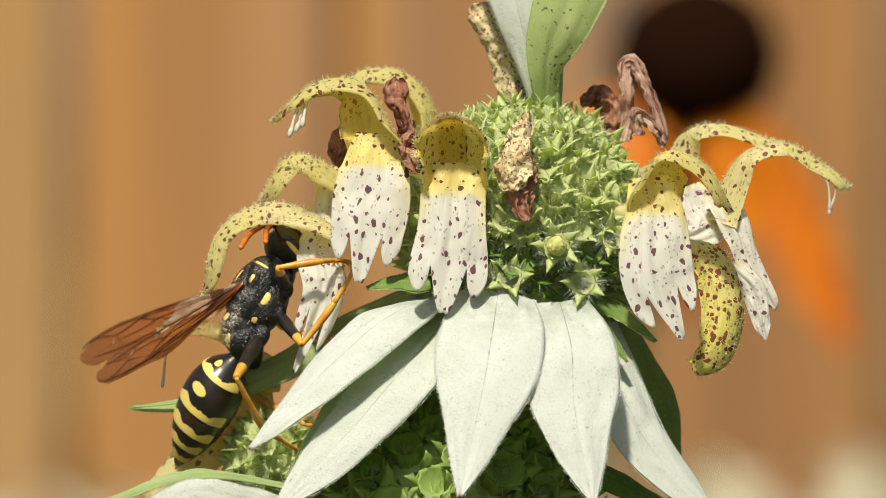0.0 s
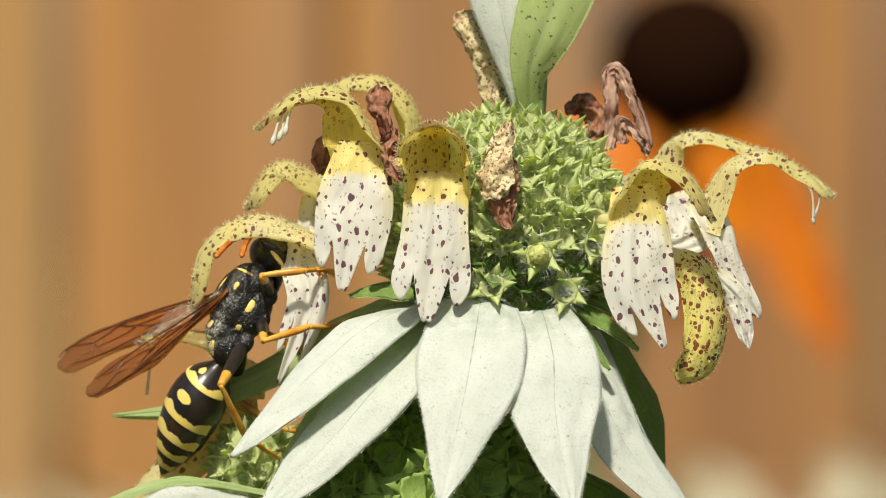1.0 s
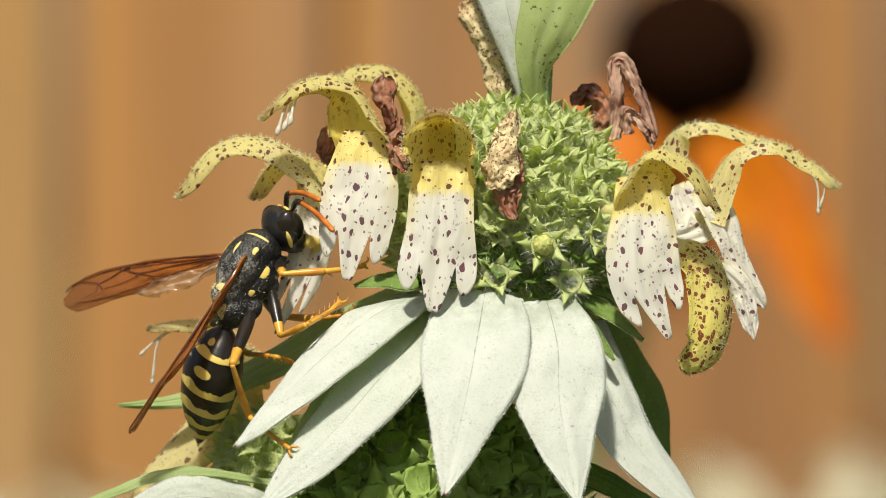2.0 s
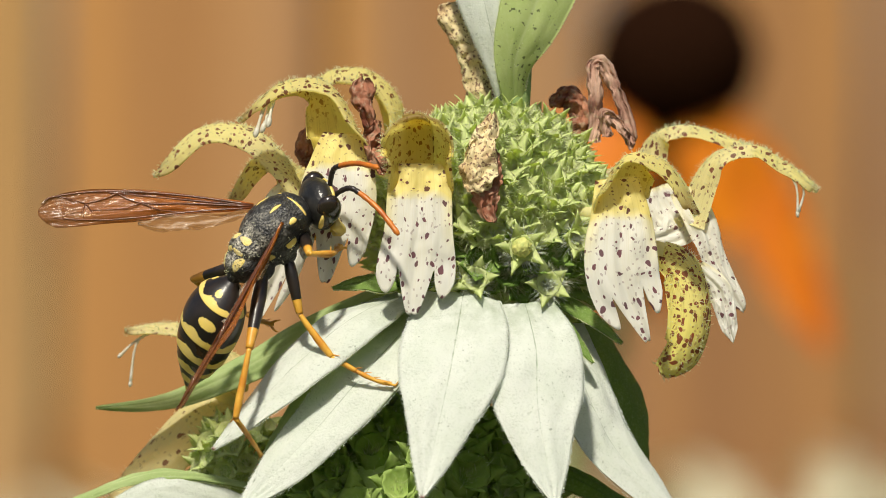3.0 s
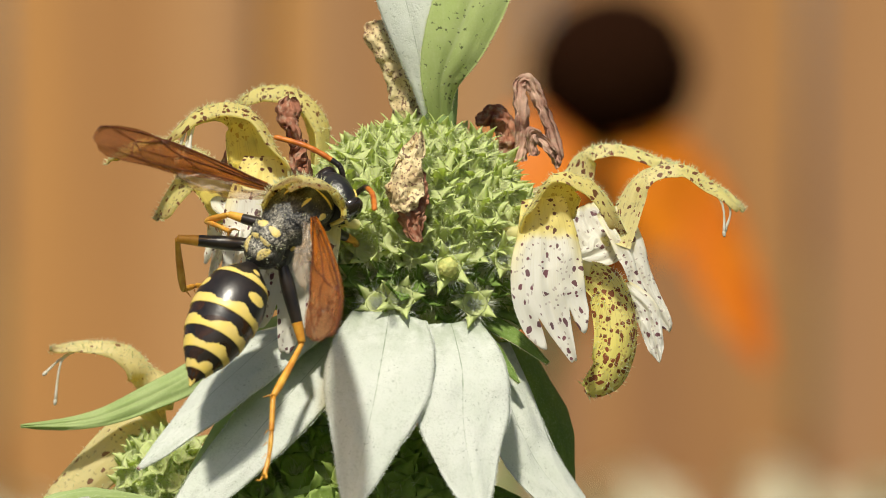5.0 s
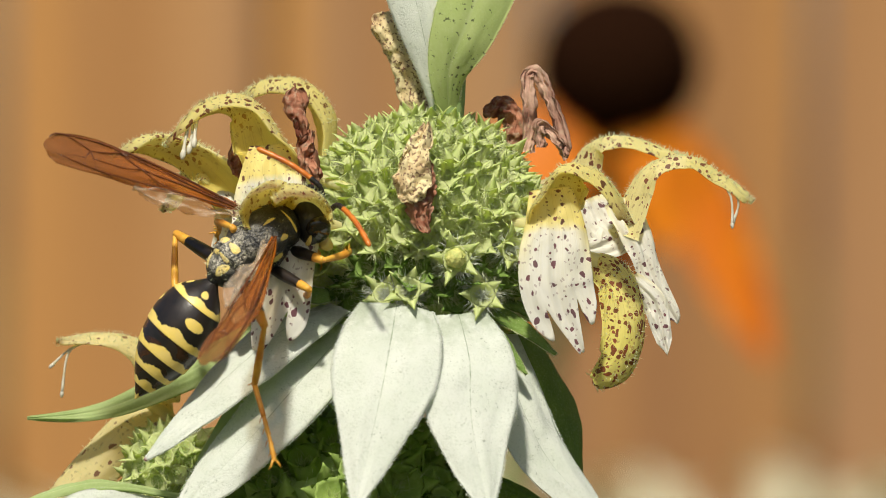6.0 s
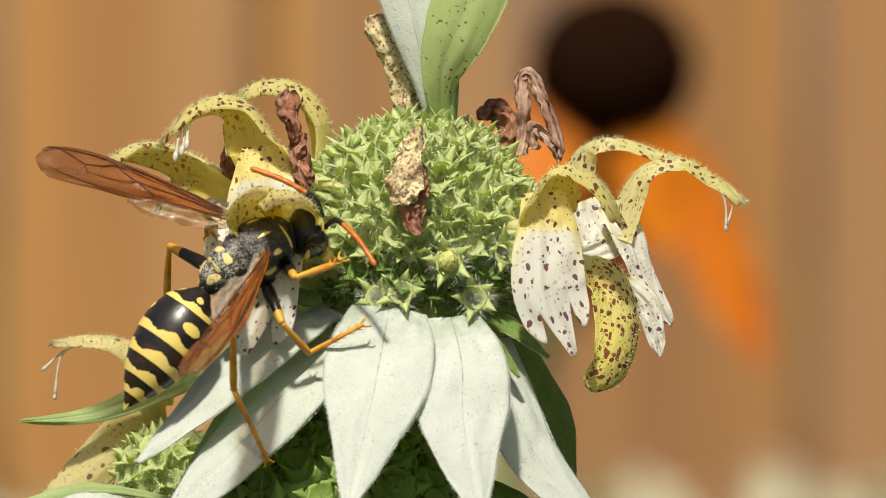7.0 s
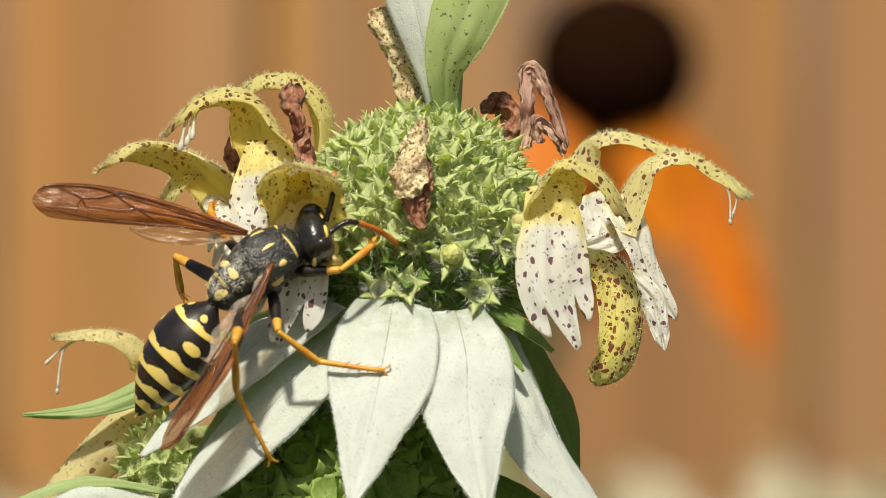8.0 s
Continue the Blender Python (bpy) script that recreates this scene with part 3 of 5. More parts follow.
# ---- low pale plants by the fence ----
def low_plants():
    rng = random.Random(11)
    verts, faces = [], []
    for i in range(2600):
        x = rng.uniform(-0.5, 0.6)
        top = -0.084 + min(0.012, max(0.0, 0.09 * x)) + 0.004 * math.sin(x * 23 + 1) + 0.003 * math.sin(x * 51)
        z = top - rng.random() ** 2 * 0.34
        y = 1.55 + rng.uniform(-0.12, 0.12)
        p = Vector((x, y, z))
        a = rng.uniform(0, 6.28)
        d = Vector((math.cos(a), math.sin(a), rng.uniform(-0.5, 0.7))).normalized() * rng.uniform(0.02, 0.035)
        s = d.cross(Vector((0, 0, 1))).normalized() * d.length * 0.25
        k = len(verts)
        verts += [p, p + d * 0.5 + s, p + d, p + d * 0.5 - s, p + d * 0.5 + Vector((0, 0, 0.003))]
        faces += [(k, k + 1, k + 4), (k + 1, k + 2, k + 4), (k + 2, k + 3, k + 4), (k + 3, k, k + 4)]
    for i in range(60):
        x, y = rng.uniform(-0.5, 0.6), 1.55 + rng.uniform(-0.1, 0.1)
        k = len(verts)
        verts += [(x - 0.002, y, -0.47), (x + 0.002, y, -0.47), (x, y + 0.003, -0.47), (x + rng.uniform(-0.01, 0.01), y, -0.09)]
        faces += [(k, k + 1, k + 3), (k + 1, k + 2, k + 3), (k + 2, k, k + 3)]
    me = bpy.data.meshes.new("low_plants")
    me.from_pydata([tuple(v) for v in verts], [], faces)
    me.materials.append(PALE)
    tagged(new("low_plants", me), "pale grey-green leafy plants in front of the fence", "plants", kind="stuff")


# ---- the bee balm ----
def calyx_mesh(name, seed, long=72, mouth=21, flare=0.5, material=None):
    """A ribbed green cup with five pointed teeth; its mouth looks along +z, at the origin."""
    rng = random.Random(seed)
    bm = bmesh.new()
    n, rings = 20, []
    for i in range(4):
        f = i / 3
        r = (12 + (mouth - 12) * f ** 0.7) * U
        rings.append([bm.verts.new((r * (1 + 0.07 * math.cos(k * math.pi)) * math.cos(2 * math.pi * k / n), r * (1 + 0.07 * math.cos(k * math.pi)) * math.sin(2 * math.pi * k / n), (f - 1) * long * U)) for k in range(n)])
    inner = [bm.verts.new((v.co.x * 0.8, v.co.y * 0.8, -3 * U)) for v in rings[-1]]
    deep = [bm.verts.new((v.co.x * 0.5, v.co.y * 0.4, -13 * U)) for v in rings[-1]]
    for a, b in list(zip(rings, rings[1:])) + [(rings[-1], inner), (inner, deep)]:
        for k in range(n):
            bm.faces.new((a[k], a[(k + 1) % n], b[(k + 1) % n], b[k]))
    bm.faces.new(deep)
    for t in range(5):
        ks = [(t * 4 + q) % n for q in range(5)]
        a, mid, b = rings[-1][ks[0]].co.copy(), rings[-1][ks[2]].co.copy(), rings[-1][ks[4]].co.copy()
        out = Vector((mid.x, mid.y, 0)).normalized()
        ln, fl = rng.uniform(17, 25) * U, flare * rng.uniform(0.8, 1.4)
        rows = []
        for f in (0.0, 0.25, 0.5, 0.75):
            c = mid + out * ln * fl * f ** 1.3 + Vector((0, 0, ln * f * (1 - 0.25 * fl * f)))
            half = (b - a) * 0.46 * (1 - f) ** 1.15
            base = (a + b) / 2 - mid if f == 0 else Vector((0, 0, 0))
            rows.append([(c + base - half, c + out * 1.4 * U * (1 if f else 0), c + base + half), (c + base - half, c - out * 1.4 * U, c + base + half)])
        tip = bm.verts.new(mid + out * ln * fl + Vector((0, 0, ln * (1 - 0.25 * fl))))
        for side in (0, 1):
            vs = [[bm.verts.new(p) for p in r[side]] for r in rows]
            quads = [(u[i], u[i + 1], w[i + 1], w[i]) for u, w in zip(vs, vs[1:]) for i in (0, 1)] + [(vs[3][0], vs[3][1], tip), (vs[3][1], vs[3][2], tip)]
            for q in quads:
                bm.faces.new(q if side == 0 else q[::-1])
    bmesh.ops.remove_doubles(bm, verts=bm.verts[:], dist=0.4 * U)
    me = bpy.data.meshes.new(name)
    bm.normal_update()
    bm.to_mesh(me)
    bm.free()
    me.materials.append(material or CALYX)
    me.polygons.foreach_set("use_smooth", [True] * len(me.polygons))
    return me


def calyx_hairs(m, rng, count=130, tuft=80, long=72, mouth=19):
    """Roots and ways of the hairs round one calyx at the pose m."""
    out = []
    for h in range(count + tuft):
        a = rng.uniform(0, 6.283)
        if h < count:
            p = Vector((mouth * math.cos(a), mouth * math.sin(a), -rng.uniform(0.0, 0.7) * long)) * U
            d = Vector((math.cos(a), math.sin(a), rng.uniform(0.0, 1.3)))
        else:
            r = rng.uniform(0, 0.6) * mouth
            p = Vector((r * math.cos(a), r * math.sin(a), -16)) * U
            d = Vector((rng.uniform(-0.3, 0.3), rng.uniform(-0.3, 0.3), 1.2))
        out.append((m @ p, (m.to_3x3() @ d).normalized()))
    return out


def facing(p, d, spin=0.0, size=1.0):
    q = d.to_track_quat("Z", "Y").to_matrix().to_4x4()
    return Matrix.Translation(p) @ q @ Matrix.Rotation(spin, 4, "Z") @ Matrix.Diagonal((size, size, size, 1))


def flower_head(plant, name, centre, radii, count, lean, keep, seed, label, grow=1.0, down=130, material=None):
    """A globe of calyces round a core. keep(direction) says where they sit, and where they take the shade-darkened
    green.
    """
    rng = random.Random(seed)
    bm = bmesh.new()
    blob(bm, centre, [r * 0.86 * U for r in radii], None, 28, 20)
    head = part(name, bm, CORE, plant, label)
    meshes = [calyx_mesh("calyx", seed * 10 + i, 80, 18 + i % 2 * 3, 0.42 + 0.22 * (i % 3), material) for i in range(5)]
    # darker copies: shade of the calyces above, put into the colour
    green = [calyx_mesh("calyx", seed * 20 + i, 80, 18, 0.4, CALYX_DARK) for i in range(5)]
    rest, fuzz = bmesh.new(), []
    for i in range(count):
        z = 1 - 2 * (i + 0.5) / count
        a = i * 2.399963 + rng.uniform(-0.12, 0.12)
        d = Vector((math.sqrt(1 - z * z) * math.cos(a), math.sqrt(1 - z * z) * math.sin(a), z + rng.uniform(-0.02, 0.02))).normalized()
        kept = keep(d)
        if not kept:
            continue
        p = centre + Vector((d.x * radii[0], d.y * radii[1], d.z * radii[2])) * U * rng.uniform(0.94, 1.03)
        out = (d + lean + Vector((rng.uniform(-1, 1), rng.uniform(-1, 1), rng.uniform(-1, 1))) * 0.2).normalized()
        size = rng.uniform(0.85, 1.15) * grow * (0.85 if z > 0.75 else 1.0)
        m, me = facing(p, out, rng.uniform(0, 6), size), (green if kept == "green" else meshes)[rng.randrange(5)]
        if d.y < 0.15:
            link_part("calyx", me, head, "", m)
            fuzz += calyx_hairs(m, rng, down)
        else:
            was = len(rest.verts)
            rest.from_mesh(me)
            rest.verts.ensure_lookup_table()
            for v in rest.verts[was:]:
                v.co = m @ v.co
    if len(rest.verts):
        tagged(part("calyces_behind", rest, material or CALYX, head, m=Matrix.Identity(4)), kind="stuff")
    else:
        rest.free()
    tagged(link_part("calyx_hair", hairs(fuzz, 24, 0.55, rng), head, "", Matrix.Identity(4)), kind="stuff")
    return head


def bract(plant, points, widths, curls, hint, seed, material=None, fuzz=True, label="", ruffle=7, name="bract"):
    bm = ribbon(points, widths, curls, hint, 48, 24, None, ruffle * 0.8, seed, 5, (-1, 1), 2.2)
    ob = part(name, bm, [material or BRACT, LEAF_PLAIN if material is None else material], plant, label)
    if fuzz:
        rng = random.Random(seed)
        spots = []
        for i in range(1500):
            f, side_of = rng.random(), rng.choice((-1, 1))
            c = side_of * (1 if rng.random() < 0.8 else rng.random())
            p, t, side, up = rails(points, hint, f)
            w, a = curve1(widths, f) * U, max(0.5, curve1(curls, f)) * math.pi / 180
            r = w / (2 * a)
            spots.append((p + side * (r * math.sin(c * a)) + up * (r * (math.cos(c * a) - 1)), side * side_of + t * 0.5 + up * 0.3))
        link_part("edge_fuzz", hairs(spots, 5, 0.45, rng, material=FELT if material is None else HAIR), ob, "", Matrix.Identity(4))
    return ob


def lip_lobes(c):
    """Three lobes: a long middle one and two short ones at the sides, cut deep apart."""
    a = abs(c)
    if a < 0.43:
        return 1.0 - 0.25 * (max(0, a - 0.12) / 0.31) ** 1.2 - 0.3 * max(0, 0.05 - a)
    if a < 0.50:
        return 0.735
    return 0.87 - 0.085 * ((a - 0.74) / 0.26) ** 2


HALVES = []


def corolla(plant, seed, tube_points, hood_points, hood_w, hood_c, hood_hint, lip_points=None, lip_w=None, lip_c=None, lip_hint=None,
            hood_mat=None, lip_mat=None, stamens=None, stamen_size=1.0, label="", ruffle=6, lobes=lip_lobes, pivot=None, split=False):
    """A two-lipped spotted flower: throat tube, arched hood, hanging lip, stamens under the hood's end."""
    rng = random.Random(seed)
    bm = bmesh.new()
    tube(bm, tube_points, [9, 11, 13], 14, False, 0, 10)
    pivot = pivot or tube_points[0]
    for v in bm.verts:
        v.co -= pivot
    for name in ("along", "size"):
        bm.loops.layers.uv.new(name)
    body = part("corolla", bm, HOOD_PALE, plant, label or "pale yellow two-lipped flower with purple spots", m=Matrix.Translation(pivot - ROOT[plant]))
    back = Matrix.Translation(-pivot)
    for span in ((-1, 0.28), (-0.25, 1)) if split else ((-1, 1),):
        bm = ribbon(hood_points, hood_w, hood_c, hood_hint, 48, 20, lambda x: 1 - 0.09 * x * x - 0.02 * math.sin(x * 9 + seed), ruffle, seed, 4, span, 0, -4.4 if span[0] == -0.25 else 0)
        hood = part("hood", bm, [hood_mat or HOOD, HOOD_IN], body, "arched yellow hood with maroon flecks", m=back)
        spots = []
        for i in range(220 if split else 420):
            f, c = rng.uniform(0.15, 1), rng.uniform(*span)
            p, t, side, up = rails(hood_points, hood_hint, f)
            w, a = curve1(hood_w, f) * U, max(0.5, curve1(hood_c, f)) * math.pi / 180
            r = w / (2 * a)
            spots.append((p + side * (r * math.sin(c * a)) + up * (r * (math.cos(c * a) - 1)), up * math.cos(c * a) + side * math.sin(c * a)))
        fuzz = link_part("hood_hair", hairs(spots, 12, 0.6, rng), body, "", back)
        if split:
            HALVES.append((-1 if span[0] == -1 else 1, hood, fuzz))
    if lip_points:
        bm = ribbon(lip_points, lip_w, lip_c, lip_hint, 40, 56, lobes, ruffle * 1.2, seed + 3, 4, (-1, 1), 7)
        part("lip", bm, lip_mat or LIP, body, "white lobed lip with purple spots", m=back)
    for pts in stamens or ():
        bm = bmesh.new()
        tube(bm, pts, [4.5 * stamen_size, 4.5 * stamen_size, 4 * stamen_size, 6 * stamen_size], 8)
        blob(bm, pts[-1], (14 * U * stamen_size, 7 * U * stamen_size, 7 * U * stamen_size), (pts[-1] - pts[-2]).to_track_quat("X", "Z").to_matrix(), 8, 6)
        part("stamen", bm, STAMEN, body, m=back)
    return body


def withered(plant, points, widths, curls, hint, seed, material, label, extra=(), crumple=6):
    ob = None
    for i, (p, w, c, h) in enumerate([(points, widths, curls, hint), *extra]):
        bm = ribbon(p, w, c, h, 60, 30, lambda x: 1 - 0.12 * x * x, 19, seed + i * 7, 5)
        for v in bm.verts:
            v.co += noise.noise_vector(v.co / (26 * U)) * crumple * U + noise.noise_vector(v.co / (10 * U)) * 3.6 * U
        if ob is None:
            ob = part("withered_corolla", bm, material, plant, label)
        else:
            part("shrivelled_lobe", bm, DRIED if material is WITHERED else material, ob, m=Matrix.Identity(4))
    return ob


def bee_balm():
    plant = thing("bee_balm", PLANT_AT, "spotted bee balm with white bracts and yellow flowers", "flower")
    front, upw = Vector((0, -1, 0)), Vector((0, 0, 1))
    bm = bmesh.new()
    tube(bm, [PLANT_AT - Vector((0, 0, 0.004)), Vector((-0.006, 0.003, -0.3)), G(760, 1500), G(850, 800), G(900, 560), G(950, 250), G(966, 165), G(972, 60), G(985, -400)],
         [55, 52, 48, 44, 40, 34, 30, 27, 22], 10, True, 0, 60)
    part("stem", bm, STEM, plant)
    hc = G(925, 395)
    # "green" marks the low front, where shade is painted by darker calyces
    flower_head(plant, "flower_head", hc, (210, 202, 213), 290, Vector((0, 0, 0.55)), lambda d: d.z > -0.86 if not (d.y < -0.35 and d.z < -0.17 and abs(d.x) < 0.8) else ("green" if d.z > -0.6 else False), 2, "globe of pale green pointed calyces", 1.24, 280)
    # the lower head: CALYX_MID holds part of its shade as darker green
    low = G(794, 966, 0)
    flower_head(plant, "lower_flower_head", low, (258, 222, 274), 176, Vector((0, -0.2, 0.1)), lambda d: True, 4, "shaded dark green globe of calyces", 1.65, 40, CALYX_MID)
    side = G(482, 812, 60)
    flower_head(plant, "side_flower_head", side, (82, 76, 84), 44, Vector((-0.2, -0.2, 0.2)), lambda d: d.z > -0.6, 6, "small pale green cluster of calyces", 0.95)
    bm = bmesh.new()
    tube(bm, [G(690, 930, 20), G(590, 880, 40), G(490, 830, 60)], [24, 20, 18], 10)
    part("stalk", bm, STEM, plant)
    # bracts of the upper whorl
    out = lambda *v: Vector(v)
    bract(plant, [G(882, 520, -200), G(868, 610, -275), G(848, 720, -340), G(814, 880, -405)], [128, 174, 186, 156, 84, 6], [8, 9, 10, 12, 14], front + upw * 0.5, 1, label="white felted bract hanging down, with a fine grey vein")
    bract(plant, [G(990, 535, -185), G(1011, 615, -255), G(1018, 730, -312), G(1050, 895, -370)], [102, 147, 166, 160, 92, 6], [10, 12, 12, 14, 16], front + upw * 0.5 + out(0.2, 0, 0), 2, label="white felted bract hanging down, with a fine grey vein")
    bract(plant, [G(772, 522, -112), G(690, 560, -192), G(600, 632, -233), G(520, 715, -258), G(441, 795, -275)], [70, 118, 132, 112, 66, 5], [20, 24, 24, 26, 30], front * 0.7 + upw * 0.9 + out(-0.4, 0, 0), 3, label="white felted bract reaching sideways, pink at its point")
    bract(plant, [G(795, 560, -130), G(715, 652, -216), G(622, 760, -258), G(482, 908, -290)], [80, 125, 134, 118, 86, 6], [10, 12, 12, 14, 16], front + upw * 0.5 + out(-0.3, 0, 0), 4, label="white felted bract with a dusty surface")
    bract(plant, [G(1060, 570, -70), G(1098, 690, -135), G(1158, 800, -155), G(1268, 918, -150)], [70, 104, 114, 104, 76, 6], [20, 22, 22, 24, 28], front + upw * 0.5 + out(0.5, 0, 0), 5, label="white felted bract partly in shade")
    # two bracts further back, their shade painted in by LEAF_DARK
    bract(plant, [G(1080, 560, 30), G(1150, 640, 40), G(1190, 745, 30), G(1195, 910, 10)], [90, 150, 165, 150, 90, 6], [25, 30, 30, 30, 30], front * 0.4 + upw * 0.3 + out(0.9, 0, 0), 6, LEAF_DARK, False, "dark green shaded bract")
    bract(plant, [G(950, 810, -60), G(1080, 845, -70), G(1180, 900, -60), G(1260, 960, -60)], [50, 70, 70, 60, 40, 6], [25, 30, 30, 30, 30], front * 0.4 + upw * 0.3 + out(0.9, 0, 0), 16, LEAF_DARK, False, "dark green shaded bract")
    bract(plant, [G(780, 500, 40), G(620, 580, 50), G(480, 658, 40), G(350, 710, 40), G(228, 724, 30)], [50, 64, 64, 48, 26, 4], [35, 40, 40, 40, 40], front + upw * 0.5, 7, LEAF_PLAIN, False, "narrow green bract seen from below")
    bract(plant, [G(520, 862, -40), G(400, 838, -70), G(310, 842, -80), G(190, 888, -90), G(60, 970, -100)], [26, 32, 36, 34, 26, 6], [50, 60, 60, 60, 40], front * 0.5 + upw, 8, LEAF_PLAIN, True, "pale bract of the lower whorl with a green rolled rim")
    bract(plant, [G(510, 915, -60), G(390, 886, -95), G(300, 896, -105), G(170, 960, -115)], [56, 78, 84, 74, 40, 6], [20, 20, 20, 20, 20], front + upw * 0.3, 9, None, True, "white bract of the lower whorl")
    bract(plant, [G(782, 545, -80), G(700, 630, -140), G(600, 735, -155), G(505, 850, -140)], [60, 100, 112, 92, 50, 6], [16, 18, 18, 20, 20], front + upw * 0.6 + out(-0.3, 0, 0), 10, LEAF_PLAIN, False, "pale green bract behind the white ones")
    # ruff of small bracts under the globe
    for i, (x, y, d, tx, ty, td, w) in enumerate([(1040, 520, -110, 1160, 605, -130, 46), (1020, 540, -125, 1110, 640, -160, 40), (760, 500, -120, 650, 510, -150, 60), (1050, 500, -80, 1145, 560, -60, 44)]):
        a, e = G(x, y, d), G(tx, ty, td)
        bract(plant, [a, a.lerp(e, 0.5) + upw * 0.0003, e], [w * 0.7, w, w * 0.8, w * 0.45, 4], [25, 30, 30, 30], front * 0.6 + upw, 20 + i, RUFF, True, "small hairy green bract", 4, "ruff_bract")
    # the folded leaf above
    bract(plant, [G(955, 185, -10), G(935, 100, -30), G(915, 10, -40), G(880, -130, -30), G(850, -300, 0)], [30, 48, 78, 104, 108, 60], [20, 20, 20, 20, 20], front + out(-0.35, 0, 0.7), 30, None, True, "young leaf with its white upper face in the sun", 3, "leaf")
    bract(plant, [G(968, 185, -20), G(968, 110, -60), G(1000, 20, -80), G(1050, -110, -70), G(1100, -280, -40)], [34, 62, 104, 128, 120, 60], [16, 18, 20, 22, 22], front + out(0.25, 0, 0.2), 31, LEAF, True, "young leaf with a green dotted underside", 4, "leaf")
    # flowers
    F = {}
    F["centre"] = corolla(plant, 41, [G(880, 340, -150), G(840, 325, -180), G(806, 330, -192)],
        [G(803, 352, -188), G(803, 315, -194), G(801, 262, -204), G(798, 216, -238), G(794, 204, -292)], [96, 164, 220, 212, 144], [16, 80, 112, 96, 60], [out(0, 1, 0.1), out(0, 0.9, 0.5), out(0, 0.4, 1), out(0, 0.05, 1)],
        [G(803, 288, -216), G(802, 350, -228), G(796, 450, -240), G(784, 555, -246)], [98, 112, 118, 138, 126], [6, 14, 14, 12, 10], front,
        label="pale yellow flower with a broad white spotted lip", split=True)
    F["left"] = corolla(plant, 42, [G(800, 330, -120), G(730, 300, -110), G(676, 285, -118)],
        [G(658, 300, -118), G(674, 236, -122), G(636, 152, -130), G(558, 147, -140), G(482, 216, -145)], [84, 146, 134, 104, 80, 36], [18, 80, 74, 62, 46], [out(0.2, 1, 0.1), out(0.4, 0.5, 0.7), out(0, 0.15, 1), out(-0.5, -0.2, 0.8)],
        [G(668, 236, -140), G(662, 300, -154), G(651, 392, -168), G(634, 500, -172)], [72, 112, 138, 128, 106], [6, 18, 18, 16, 14], front + out(-0.15, 0, 0),
        stamens=[[G(545, 176, -150), G(540, 196, -162), G(536, 216, -166)], [G(530, 182, -150), G(522, 206, -160), G(514, 234, -165)], [G(538, 180, -145), G(534, 202, -156), G(526, 226, -160)]], stamen_size=0.75,
        label="pale yellow flower arching outwards, with a white spotted lip")
    F["low_left"] = corolla(plant, 43, [G(760, 420, -60), G(660, 400, -50), G(600, 405, -40)],
        [G(605, 415, -35), G(545, 374, -45), G(463, 363, -50), G(390, 413, -50), G(362, 525, -45)], [104, 116, 98, 68, 34], [60, 74, 70, 62, 46], [out(0.1, 0.2, 1), out(0, -0.2, 1), out(-0.4, -0.4, 0.9), out(-0.9, -0.4, 0.2)],
        [G(600, 400, -30), G(562, 440, -50), G(572, 520, -70), G(520, 660, -75)], [56, 70, 78, 70, 50], [40, 34, 30, 26, 24], front, hood_mat=HOOD_PALE, lip_mat=LIP_WHITE,
        label="pale flower with a drooping hood and a narrow lip")
    F["back_left"] = corolla(plant, 44, [G(760, 360, 60), G(660, 320, 70), G(610, 300, 70)],
        [G(625, 330, 60), G(560, 282, 60), G(505, 282, 55), G(462, 358, 50)], [96, 116, 108, 76], [60, 70, 66, 44], upw + out(-0.3, -0.1, 0),
        [G(620, 300, 70), G(590, 340, 70), G(580, 400, 60), G(560, 460, 50)], [40, 56, 60, 50, 40], [40, 34, 30, 26], front)
    F["back_top"] = corolla(plant, 45, [G(830, 290, 60), G(780, 260, 80), G(752, 245, 80)],
        [G(760, 268, 80), G(764, 186, 80), G(714, 130, 80), G(645, 126, 75), G(598, 158, 72)], [84, 108, 104, 84, 44], [60, 76, 72, 60, 50], [out(0.7, 0.1, 0.4), out(0.5, 0.1, 0.8), out(0, 0, 1), out(-0.5, -0.1, 0.9)])
    F["right"] = corolla(plant, 46, [G(1040, 370, -90), G(1095, 375, -115), G(1140, 378, -145)],
        [G(1158, 375, -158), G(1148, 335, -160), G(1182, 272, -180), G(1245, 292, -190), G(1295, 378, -190)], [84, 130, 110, 78, 40], [18, 84, 74, 58, 40], [out(-0.2, 1, 0.1), out(-0.4, 0.7, 0.6), out(0, 0, 1), out(0.7, -0.5, 0.6)],
        [G(1150, 312, -180), G(1160, 385, -192), G(1165, 490, -202), G(1208, 602, -196)], [72, 100, 128, 124, 74], [6, 20, 20, 20, 18], front + out(0.1, 0, 0),
        label="pale yellow flower with a long white spotted lip")
    F["far_right"] = corolla(plant, 47, [G(1100, 410, 60), G(1180, 418, 60), G(1266, 388, 10)],
        [G(1268, 392, -30), G(1310, 285, -30), G(1385, 256, -30), G(1450, 290, -30), G(1503, 335, -30)], [84, 72, 56, 44, 30], [50, 58, 60, 56, 46], upw + out(-0.1, -0.35, 0),
        [G(1270, 330, -20), G(1305, 400, -40), G(1330, 470, -40), G(1375, 550, -30)], [60, 62, 54, 40, 22], [40, 40, 40, 40, 40], front + out(0.4, 0, 0), hood_mat=HOOD_PALE, lip_mat=LIP_WHITE,
        stamens=[[G(1440, 290, -35), G(1465, 325, -40), G(1468, 375, -40)], [G(1445, 290, -30), G(1478, 330, -35), G(1470, 368, -35)]], stamen_size=0.5, lobes=lambda c: 1 - 0.1 * abs(c),
        label="pale flower whose long hood reaches outwards")
